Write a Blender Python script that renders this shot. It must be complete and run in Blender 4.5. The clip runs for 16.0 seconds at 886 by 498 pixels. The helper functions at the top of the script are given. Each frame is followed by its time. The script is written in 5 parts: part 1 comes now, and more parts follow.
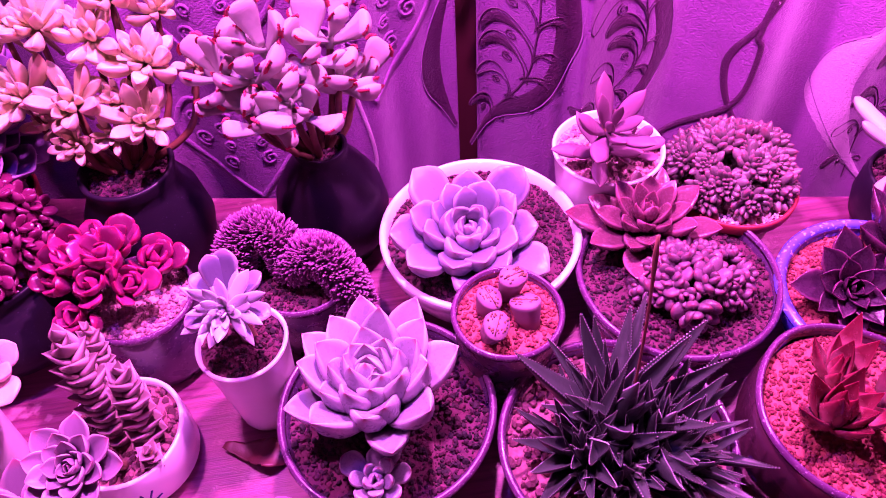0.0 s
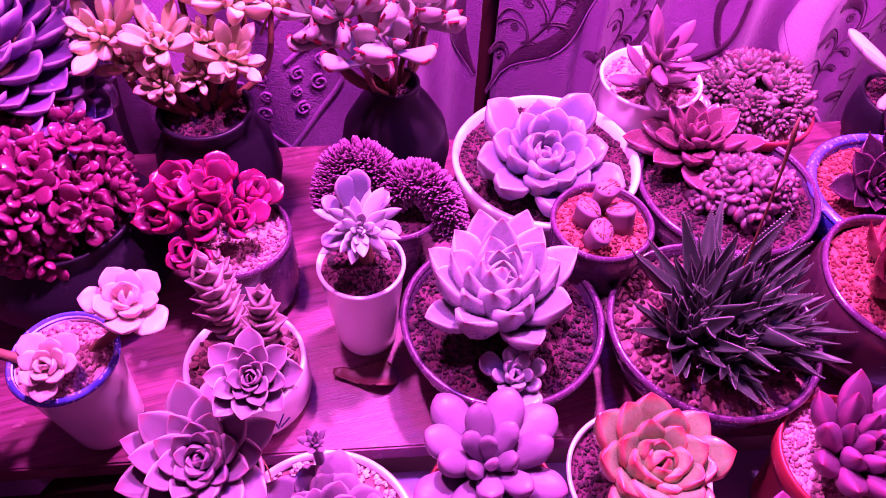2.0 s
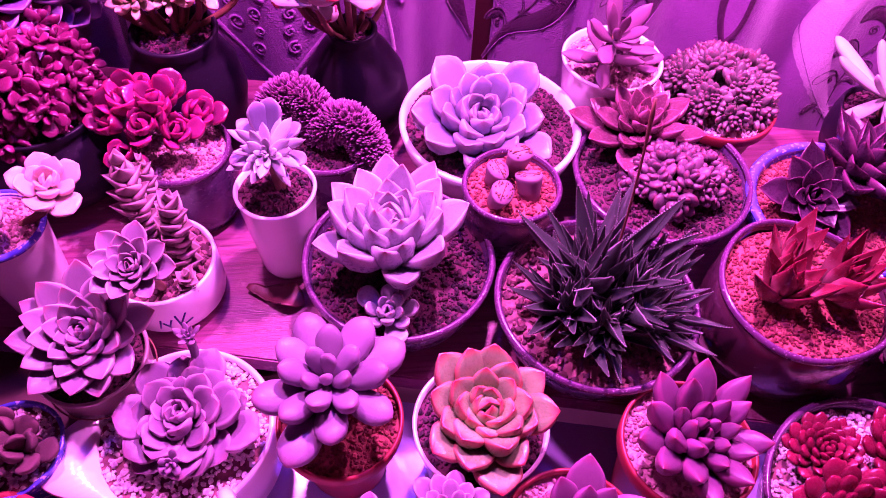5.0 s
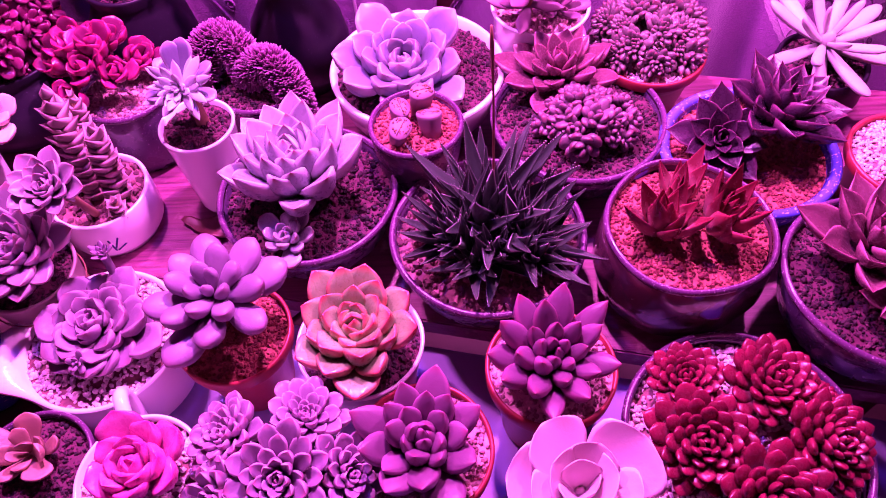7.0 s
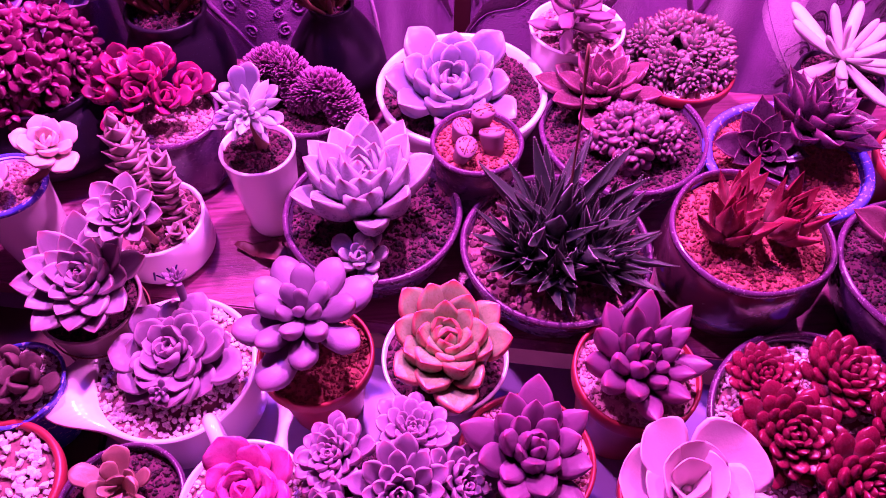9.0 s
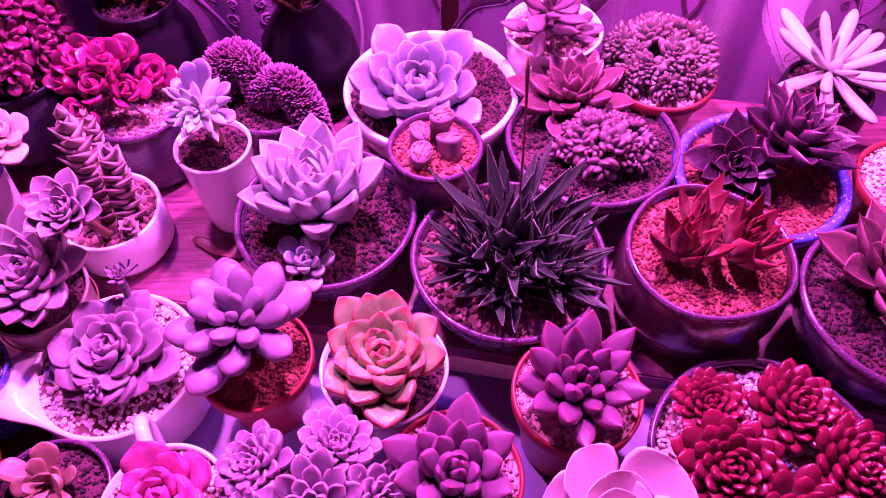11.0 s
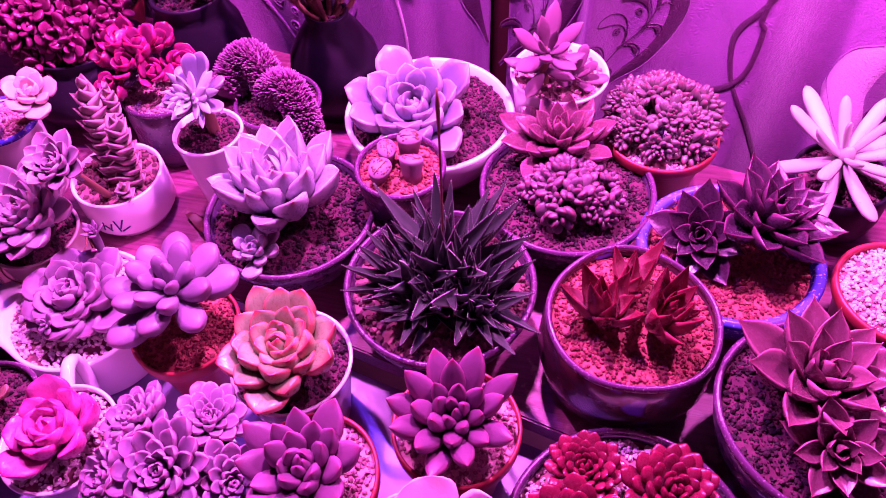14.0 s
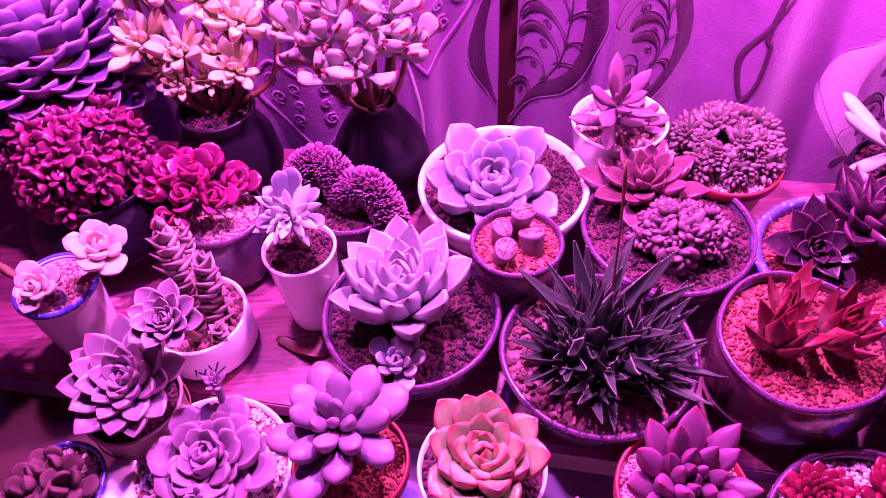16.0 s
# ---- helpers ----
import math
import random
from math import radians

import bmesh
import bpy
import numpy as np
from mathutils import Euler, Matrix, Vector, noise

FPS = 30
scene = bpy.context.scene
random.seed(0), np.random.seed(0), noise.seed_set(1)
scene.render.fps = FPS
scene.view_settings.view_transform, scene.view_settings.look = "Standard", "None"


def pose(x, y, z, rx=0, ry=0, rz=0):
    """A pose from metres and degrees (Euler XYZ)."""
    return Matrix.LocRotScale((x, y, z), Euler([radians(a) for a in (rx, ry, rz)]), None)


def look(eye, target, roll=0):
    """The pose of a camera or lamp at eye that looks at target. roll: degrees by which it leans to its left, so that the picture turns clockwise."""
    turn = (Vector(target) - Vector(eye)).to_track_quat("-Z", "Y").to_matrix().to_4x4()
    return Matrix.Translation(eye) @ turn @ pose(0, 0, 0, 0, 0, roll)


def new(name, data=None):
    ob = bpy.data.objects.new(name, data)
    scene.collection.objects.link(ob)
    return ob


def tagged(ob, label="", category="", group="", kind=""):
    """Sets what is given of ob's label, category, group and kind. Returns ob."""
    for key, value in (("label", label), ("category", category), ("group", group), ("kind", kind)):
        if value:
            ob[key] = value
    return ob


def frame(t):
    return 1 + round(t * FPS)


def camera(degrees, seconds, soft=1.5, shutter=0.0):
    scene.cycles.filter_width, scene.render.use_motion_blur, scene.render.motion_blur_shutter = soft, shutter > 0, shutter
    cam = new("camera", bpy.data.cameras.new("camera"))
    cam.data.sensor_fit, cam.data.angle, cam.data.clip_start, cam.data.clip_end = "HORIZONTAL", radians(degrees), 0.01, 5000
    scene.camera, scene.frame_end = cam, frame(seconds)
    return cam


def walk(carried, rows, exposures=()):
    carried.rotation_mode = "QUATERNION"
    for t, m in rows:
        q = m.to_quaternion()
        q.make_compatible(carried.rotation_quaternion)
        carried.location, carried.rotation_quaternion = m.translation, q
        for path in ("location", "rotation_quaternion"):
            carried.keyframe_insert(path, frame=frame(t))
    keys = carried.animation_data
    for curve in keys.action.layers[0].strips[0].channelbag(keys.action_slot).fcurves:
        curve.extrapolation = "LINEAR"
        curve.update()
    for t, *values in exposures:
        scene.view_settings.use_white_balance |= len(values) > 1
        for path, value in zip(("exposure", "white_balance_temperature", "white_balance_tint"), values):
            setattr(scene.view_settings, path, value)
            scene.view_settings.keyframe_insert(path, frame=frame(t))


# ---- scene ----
cam = camera(63.34, 16.0, 1.0)
EXPOSURES = [(0.0, 0.11), (3.0, 0.13), (5.5, 0.17), (7.0, 0.22), (8.0, 0.16), (9.0, 0.05), (10.0, 0.12), (11.5, 0.18), (13.5, 0.21), (15.0, 0.17), (16.0, 0.25)]
PATH = [
    (0, look((-0.0236, -0.3366, 0.5110), (0.0086, -0.0178, 0.1272), -3.97)),
    (0.5, look((-0.0876, -0.3347, 0.5159), (-0.0257, -0.0230, 0.1299), -1.32)),
    (1, look((-0.1457, -0.3389, 0.5188), (-0.0611, -0.0280, 0.1365), 1.10)),
    (1.5, look((-0.1771, -0.3516, 0.5136), (-0.0772, -0.0462, 0.1305), 1.68)),
    (2, look((-0.1870, -0.3628, 0.5061), (-0.0844, -0.0663, 0.1168), 2.81)),
    (2.5, look((-0.1874, -0.3779, 0.5004), (-0.0824, -0.0877, 0.1070), 3.13)),
    (3, look((-0.1929, -0.3935, 0.5017), (-0.0852, -0.1076, 0.1059), 3.97)),
    (3.2, look((-0.1958, -0.3944, 0.5023), (-0.0880, -0.1112, 0.1045), 4.21)),
    (5.3, look((-0.0176, -0.4454, 0.5218), (-0.0004, -0.1500, 0.1188), 1.33)),
    (5.5, look((0.0124, -0.4606, 0.5219), (0.0120, -0.1670, 0.1172), -0.62)),
    (6, look((0.0530, -0.4770, 0.5167), (0.0448, -0.1925, 0.1056), -2.07)),
    (6.5, look((0.0737, -0.4785, 0.5210), (0.0707, -0.1907, 0.1122), -1.90)),
    (7, look((0.0732, -0.4853, 0.5228), (0.0667, -0.1981, 0.1136), -3.31)),
    (7.5, look((0.0692, -0.4930, 0.5228), (0.0675, -0.2026, 0.1158), -4.01)),
    (8, look((0.0501, -0.4854, 0.5227), (0.0564, -0.1995, 0.1125), -2.93)),
    (8.5, look((0.0085, -0.4853, 0.5238), (0.0225, -0.1945, 0.1173), -1.77)),
    (9, look((-0.0291, -0.4908, 0.5288), (0.0039, -0.1925, 0.1289), 0.76)),
    (9.2, look((-0.0497, -0.4945, 0.5277), (-0.0095, -0.1937, 0.1304), 1.63)),
    (11.3, look((0.0401, -0.4690, 0.5305), (0.0448, -0.1816, 0.1214), -0.51)),
    (11.5, look((0.0372, -0.4669, 0.5301), (0.0363, -0.1810, 0.1199), -0.83)),
    (12, look((0.0555, -0.4584, 0.5283), (0.0392, -0.1723, 0.1186), -0.77)),
    (12.5, look((0.0951, -0.4542, 0.5275), (0.0554, -0.1662, 0.1207), -1.25)),
    (13, look((0.1528, -0.4680, 0.5302), (0.0877, -0.1789, 0.1274), -2.15)),
    (13.5, look((0.1788, -0.4722, 0.5339), (0.1020, -0.1810, 0.1347), -3.02)),
    (14, look((0.1939, -0.4715, 0.5385), (0.1133, -0.1749, 0.1441), -3.19)),
    (14.5, look((0.1894, -0.4706, 0.5409), (0.1026, -0.1715, 0.1498), -3.77)),
    (15, look((0.1502, -0.4622, 0.5467), (0.0804, -0.1503, 0.1622), -4.85)),
    (15.5, look((0.0684, -0.4618, 0.5485), (0.0384, -0.1413, 0.1658), -3.64)),
    (16, look((-0.0154, -0.4564, 0.5510), (-0.0157, -0.1279, 0.1740), -3.83)),
]
walk(cam, PATH, EXPOSURES)

# ---- light: a magenta grow lamp over the table ----
world = bpy.data.worlds.new("room_dark")
scene.world = world
world.use_nodes = True
world.node_tree.nodes["Background"].inputs[0].default_value = (0.35, 0.05, 0.75, 1)
world.node_tree.nodes["Background"].inputs[1].default_value = 0.024


def area_lamp(name, eye, target, sx, sy, watts, color, spread=180):
    data = bpy.data.lights.new(name, "AREA")
    data.shape, data.size, data.size_y, data.energy, data.color = "RECTANGLE", sx, sy, watts, color
    ob = new(name, data)
    data.spread = radians(spread)
    ob.matrix_world = look(eye, target)
    return ob


GROW = (1.0, 0.158, 0.92)
area_lamp("grow_or_fill_lamp", (-0.22, 0.06, 0.72), (-0.20, -0.28, 0.0), 0.04, 0.04, 9.0, GROW)
area_lamp("grow_or_fill_lamp", (0.06, 0.13, 0.74), (0.04, -0.24, 0.0), 0.04, 0.04, 21.0, GROW)
area_lamp("grow_or_fill_lamp", (0.44, 0.12, 0.68), (0.38, -0.22, 0.02), 0.04, 0.04, 8.0, GROW)
# Added low lamp with no known fixture; brightens the curtain's right end.
area_lamp("grow_or_fill_lamp", (0.46, 0.05, 0.40), (0.475, 0.23, 0.02), 0.06, 0.06, 1.9, GROW, 110)
area_lamp("blue_grow_lamp", (-0.06, 0.04, 0.74), (-0.02, -0.30, 0.0), 0.05, 0.05, 3.2, (0.20, 0.04, 1.0))


# ---- materials ----
def nodes_of(name):
    m = bpy.data.materials.new(name)
    m.use_nodes = True
    nt = m.node_tree
    return m, nt, nt.nodes["Principled BSDF"]


def nd(nt, kind, **sets):
    n = nt.nodes.new(kind)
    for k, v in sets.items():
        n.inputs[k].default_value = v
    return n


def mix(nt, fac, a, b, blend="MIX"):
    n = nt.nodes.new("ShaderNodeMix")
    n.data_type, n.blend_type = "RGBA", blend
    for sock, v in ((n.inputs[0], fac), (n.inputs[6], a), (n.inputs[7], b)):
        if isinstance(v, bpy.types.NodeSocket):
            nt.links.new(v, sock)
        elif isinstance(v, (int, float)):
            sock.default_value = v
        else:
            sock.default_value = (*v[:3], 1)
    return n.outputs[2]


def ramp(nt, src, stops):
    n = nt.nodes.new("ShaderNodeValToRGB")
    nt.links.new(src, n.inputs[0])
    el = n.color_ramp.elements
    while len(el) < len(stops):
        el.new(0.5)
    for e, (p, c) in zip(el, stops):
        e.position = p
        e.color = (c, c, c, 1) if isinstance(c, (int, float)) else (*c, 1)
    return n.outputs[0]


def noise_of(nt, scale, detail=4, coords="Object", rough=0.55, stretch=None):
    tc = nt.nodes.new("ShaderNodeTexCoord")
    src = tc.outputs[coords]
    if stretch:
        mp = nd(nt, "ShaderNodeMapping", Scale=stretch)
        nt.links.new(src, mp.inputs[0])
        src = mp.outputs[0]
    n = nd(nt, "ShaderNodeTexNoise", Scale=scale, Detail=detail, Roughness=rough)
    nt.links.new(src, n.inputs["Vector"])
    return n.outputs["Fac"]


def bump(nt, bsdf, height, strength, dist):
    b = nd(nt, "ShaderNodeBump", Strength=strength, Distance=dist)
    nt.links.new(height, b.inputs["Height"])
    nt.links.new(b.outputs[0], bsdf.inputs["Normal"])


def leaf_mat(name, base, mid, tip, edge=None, edge_from=0.9, rough=0.45, spots=None, vary=0.25, tip_from=0.86, k=0.6):
    """A leaf: colour from root to tip, a margin brightened as if lit, fine mottling and a waxy bloom."""
    k *= 0.56
    base, mid, tip = [[k * c for c in v] for v in (base, mid, tip)]
    # Margins dim less with k, painting lit edges over the real margin colour.
    edge = [0.6 * k * c + 0.4 * c for c in edge] if edge else None
    m, nt, b = nodes_of(name)
    uv = nt.nodes.new("ShaderNodeUVMap")
    uv.uv_map = "leaf"
    sep = nt.nodes.new("ShaderNodeSeparateXYZ")
    nt.links.new(uv.outputs[0], sep.inputs[0])
    col = ramp(nt, sep.outputs[1], [(0.0, base), (0.5, mid), (tip_from, mid), (min(1.0, tip_from + 0.12), tip)])
    if edge:
        col = mix(nt, ramp(nt, sep.outputs[0], [(0.66 * edge_from - 0.17, 0.0), (0.66 * edge_from + 0.05, 1.0)]), col, edge)
    mott = noise_of(nt, 2.2, 5)
    col = mix(nt, ramp(nt, mott, [(0.35, 0.0), (0.7, 0.22)]), col, [0.75 * c + 0.25 * max(mid) for c in mid])
    if spots:
        col = mix(nt, ramp(nt, noise_of(nt, 22.0, 2), [(0.68, 0.0), (0.72, 0.8)]), col, spots)
    info = nt.nodes.new("ShaderNodeObjectInfo")
    hsv = nt.nodes.new("ShaderNodeHueSaturation")
    val = nd(nt, "ShaderNodeMapRange")
    val.inputs["To Min"].default_value, val.inputs["To Max"].default_value = 1 - vary, 1 + vary
    nt.links.new(info.outputs["Random"], val.inputs["Value"])
    nt.links.new(val.outputs[0], hsv.inputs["Value"])
    nt.links.new(col, hsv.inputs["Color"])
    nt.links.new(hsv.outputs[0], b.inputs["Base Color"])
    fine = noise_of(nt, 14.0, 5)
    nt.links.new(ramp(nt, fine, [(0.3, rough - 0.1), (0.75, rough + 0.15)]), b.inputs["Roughness"])
    b.inputs["Subsurface Weight"].default_value = 0.12
    b.inputs["Subsurface Radius"].default_value = (1.0, 0.45, 0.7)
    b.inputs["Subsurface Scale"].default_value = 0.004
    bump(nt, b, fine, 0.05, 0.02)
    return m


def glaze_mat(name, color, speck=None, rough=0.18, speck_at=0.64, scale=520.0, blotch=None, coat=0.3, spec=0.5):
    m, nt, b = nodes_of(name)
    big = noise_of(nt, 28.0, 5)
    col = mix(nt, ramp(nt, big, [(0.35, 0.0), (0.75, 0.5)]), color, blotch or [0.75 * c for c in color])
    if speck:
        col = mix(nt, ramp(nt, noise_of(nt, scale, 2), [(speck_at, 0.0), (speck_at + 0.05, 0.9)]), col, speck)
    nt.links.new(col, b.inputs["Base Color"])
    nt.links.new(ramp(nt, noise_of(nt, 60.0, 4), [(0.3, rough), (0.8, rough + 0.15)]), b.inputs["Roughness"])
    b.inputs["Coat Weight"].default_value = coat
    b.inputs["Specular IOR Level"].default_value = spec
    bump(nt, b, noise_of(nt, 150.0, 3), 0.1, 0.001)
    return m


def grain_mat(name, dark, light, rough=0.8):
    """Loose soil or gravel: each piece has its own tone."""
    m, nt, b = nodes_of(name)
    geo = nt.nodes.new("ShaderNodeNewGeometry")
    col = mix(nt, ramp(nt, geo.outputs["Random Per Island"], [(0.0, 0.0), (0.55, 0.25), (1.0, 1.0)]), dark, light)
    col = mix(nt, ramp(nt, noise_of(nt, 240.0, 3), [(0.4, 0.0), (0.75, 0.5)]), col, [0.5 * c for c in dark])
    nt.links.new(col, b.inputs["Base Color"])
    b.inputs["Roughness"].default_value = rough
    bump(nt, b, noise_of(nt, 700.0, 3), 0.4, 0.0008)
    return m


def plain_mat(name, color, rough=0.6, scale=40.0, metal=0.0):
    m, nt, b = nodes_of(name)
    n = noise_of(nt, scale, 5)
    nt.links.new(mix(nt, ramp(nt, n, [(0.35, 0.0), (0.7, 0.6)]), color, [0.7 * c for c in color]), b.inputs["Base Color"])
    b.inputs["Roughness"].default_value, b.inputs["Metallic"].default_value = rough, metal
    bump(nt, b, noise_of(nt, scale * 6, 4), 0.15, 0.001)
    return m


def wood_mat():
    m, nt, b = nodes_of("worn_wood")
    g = noise_of(nt, 9.0, 7, stretch=(1.6, 26.0, 9.0), rough=0.6)
    fine = noise_of(nt, 60.0, 5, stretch=(1.0, 18.0, 6.0))
    col = ramp(nt, g, [(0.30, (0.07, 0.012, 0.040)), (0.48, (0.15, 0.030, 0.085)), (0.62, (0.20, 0.048, 0.125)), (0.8, (0.11, 0.022, 0.060))])
    col = mix(nt, ramp(nt, fine, [(0.45, 0.0), (0.7, 0.35)]), col, (0.18, 0.08, 0.06))
    col = mix(nt, ramp(nt, noise_of(nt, 34.0, 4), [(0.62, 0.0), (0.68, 0.45)]), col, (0.42, 0.26, 0.30))
    nt.links.new(col, b.inputs["Base Color"])
    nt.links.new(ramp(nt, g, [(0.3, 0.3), (0.7, 0.5)]), b.inputs["Roughness"])
    bump(nt, b, fine, 0.25, 0.0015)
    return m


def cloth_mat(name, color, dark, rough=0.6, sheen=0.3):
    m, nt, b = nodes_of(name)
    big = noise_of(nt, 12.0, 5)
    weave = noise_of(nt, 420.0, 4, stretch=(1.0, 1.0, 1.5))
    col = mix(nt, ramp(nt, big, [(0.35, 0.0), (0.7, 0.45)]), color, dark)
    col = mix(nt, ramp(nt, weave, [(0.4, 0.35), (0.6, 0.0)]), col, dark)
    nt.links.new(col, b.inputs["Base Color"])
    b.inputs["Roughness"].default_value, b.inputs["Sheen Weight"].default_value = rough, sheen
    crease = noise_of(nt, 130.0, 5, stretch=(1.0, 1.0, 0.6))
    both = nt.nodes.new("ShaderNodeMath")
    nt.links.new(weave, both.inputs[0])
    nt.links.new(crease, both.inputs[1])
    bump(nt, b, both.outputs[0], 0.8, 0.0022)
    return m


WOOD = wood_mat()
CURTAIN = cloth_mat("curtain_cloth", (0.27, 0.080, 0.295), (0.12, 0.034, 0.140))
SATIN = cloth_mat("satin_band", (0.065, 0.011, 0.055), (0.04, 0.008, 0.035), 0.35, 0.1)
# The dark satin's sheen highlight, put into a paler copy of its colour.
PALE_LIT_SATIN = cloth_mat("pale_lit_satin", (0.64, 0.46, 0.62), (0.42, 0.26, 0.42), 0.24, 0.1)
WHITE_GLAZE = glaze_mat("white_glaze", (0.88, 0.87, 0.86), rough=0.14, blotch=(0.82, 0.80, 0.79))
PURPLE_GLAZE = glaze_mat("speckled_dark_glaze", (0.06, 0.03, 0.075), (0.4, 0.3, 0.45), 0.22, 0.66, 620.0, (0.06, 0.03, 0.08))
RIM_GLAZE = glaze_mat("speckled_rim", (0.10, 0.035, 0.10), (0.42, 0.32, 0.42), 0.2, 0.63, 700.0)
BLUE_GLAZE = glaze_mat("blue_glaze", (0.10, 0.10, 0.62), (0.55, 0.5, 0.85), 0.16, 0.60, 300.0, (0.05, 0.05, 0.4))
# Brown mottling is the glaze's own; blue blotches paint in a blue light reflection.
DARK_GLAZE = glaze_mat("brown_glaze_blue_sheen", (0.05, 0.02, 0.035), (0.10, 0.05, 0.42), 0.16, 0.60, 24.0, (0.10, 0.03, 0.04))
BLACK_CLAY = glaze_mat("black_clay", (0.012, 0.007, 0.016), (0.05, 0.03, 0.07), 0.36, 0.68, 620.0, (0.008, 0.005, 0.010), 0.0, 0.22)
RED_PLASTIC = plain_mat("terracotta_plastic", (0.30, 0.027, 0.043), 0.42, 60.0)
BEIGE = glaze_mat("beige_glaze", (0.34, 0.26, 0.24), rough=0.3)
# Violet-grey instead of white: shade between the pots is put into the colour.
SHADED_WHITE_TOP = glaze_mat("shaded_white_top", (0.30, 0.27, 0.46), rough=0.14, blotch=(0.23, 0.20, 0.38))
INK = plain_mat("blue_ink", (0.03, 0.03, 0.16), 0.4)
WALL = plain_mat("wall_paint", (0.40, 0.31, 0.37), 0.8, 6.0)
BACK_WALL = plain_mat("dark_red_wall", (0.07, 0.008, 0.018), 0.7, 8.0)
DARK_WOOD = plain_mat("dark_wood", (0.06, 0.025, 0.025), 0.5, 20.0)
SOIL = grain_mat("dark_soil", (0.007, 0.003, 0.005), (0.12, 0.020, 0.055))
RED_GRIT = grain_mat("reddish_grit", (0.15, 0.022, 0.03), (0.42, 0.115, 0.10))
PALE_GRIT = grain_mat("pale_grit", (0.66, 0.54, 0.54), (0.96, 0.94, 0.92))
PINK_GRIT = grain_mat("pinkish_grit", (0.26, 0.11, 0.14), (0.72, 0.46, 0.48))
MIX_GRIT = grain_mat("mixed_gravel", (0.055, 0.016, 0.024), (0.30, 0.13, 0.14))
STEM = plain_mat("brown_stem", (0.20, 0.10, 0.06), 0.7, 200.0)
DRY = plain_mat("dry_leaf", (0.17, 0.07, 0.04), 0.6, 120.0)
CREST_CORE = plain_mat("crest_flesh", (0.15, 0.035, 0.11), 0.6, 200.0)
DEAD = plain_mat("maroon_dead_leaf", (0.10, 0.022, 0.028), 0.5, 160.0)


# ---- mesh tools ----
def part(name, bm, material, parent, label="", kind="", smooth=True):
    me = bpy.data.meshes.new(name)
    bm.to_mesh(me)
    bm.free()
    me.materials.append(material)
    if smooth:
        me.polygons.foreach_set("use_smooth", [True] * len(me.polygons))
    ob = new(name, me)
    ob.parent = parent
    return tagged(ob, label, kind=kind)


def raw(name, verts, faces, material, parent, label="", kind="", smooth=True, uv=None):
    ob = new(name, raw_mesh(name, verts, faces, material, smooth, uv))
    ob.parent = parent
    return tagged(ob, label, kind=kind)


def raw_mesh(name, verts, faces, material, smooth=True, uv=None):
    me = bpy.data.meshes.new(name)
    me.from_pydata([tuple(v) for v in verts], [], [tuple(f) for f in faces])
    me.materials.append(material)
    if smooth:
        me.polygons.foreach_set("use_smooth", [True] * len(me.polygons))
    if uv is not None:
        layer = me.uv_layers.new(name="leaf")
        idx = np.empty(len(me.loops), dtype=np.int64)
        me.loops.foreach_get("vertex_index", idx)
        layer.data.foreach_set("uv", np.asarray(uv, float)[idx].ravel())
    me.update()
    return me


def lathe(profile, seg=56, wobble=0.0, seed=0, squash=1.0, freq=3, ring=False, spout=None):
    """A closed body of revolution from (radius, height) rows; wobble makes it hand-thrown."""
    bm = bmesh.new()
    rings = []
    ph = seed * 1.7
    for r, z in profile:
        row = []
        for k in range(seg):
            a = 2 * math.pi * k / seg
            rr = r * (1 + wobble * math.sin(freq * a + ph) + 0.5 * wobble * math.sin(5 * a + 2 * ph))
            if spout and len(rings) in spout[3]:
                off = math.atan2(math.sin(a - spout[0]), math.cos(a - spout[0]))
                rr += spout[1] * math.exp(-((off / spout[2]) ** 2))
            row.append(bm.verts.new((rr * math.cos(a), rr * math.sin(a) * squash, z)))
        rings.append(row)
    for a, b in zip(rings, rings[1:] + rings[:1] if ring else rings[1:]):
        for k in range(seg):
            bm.faces.new((a[k], a[(k + 1) % seg], b[(k + 1) % seg], b[k]))
    for end in () if ring else (rings[0], rings[-1]):
        bm.faces.new(end)
    bmesh.ops.recalc_face_normals(bm, faces=bm.faces)
    return bm


def tube(points, radii, seg=10):
    """A round tube along points."""
    bm = bmesh.new()
    rings = []
    pts = [Vector(p) for p in points]
    for i, p in enumerate(pts):
        d = (pts[min(i + 1, len(pts) - 1)] - pts[max(i - 1, 0)]).normalized()
        side = d.cross(Vector((0.31, 0.22, 0.93)) if abs(d.z) < 0.9 else Vector((1, 0.1, 0))).normalized()
        up = d.cross(side)
        r = radii[i] if hasattr(radii, "__len__") else radii
        rings.append([bm.verts.new(p + r * (math.cos(2 * math.pi * k / seg) * side + math.sin(2 * math.pi * k / seg) * up)) for k in range(seg)])
    for a, b in zip(rings, rings[1:]):
        for k in range(seg):
            bm.faces.new((a[k], a[(k + 1) % seg], b[(k + 1) % seg], b[k]))
    bm.faces.new(rings[0]), bm.faces.new(rings[-1])
    bmesh.ops.recalc_face_normals(bm, faces=bm.faces)
    return bm


def spline(points, n):
    """n points on a smooth curve through the given ones."""
    p = np.array(points, float)
    q = np.vstack([2 * p[0] - p[1], p, 2 * p[-1] - p[-2]])
    out = []
    for u in np.linspace(0, len(p) - 1, n):
        i = min(int(u), len(p) - 2)
        t = u - i
        a, b, c, d = q[i : i + 4]
        out.append(0.5 * (2 * b + (c - a) * t + (2 * a - 5 * b + 4 * c - d) * t * t + (3 * b - a - 3 * c + d) * t**3))
    return out


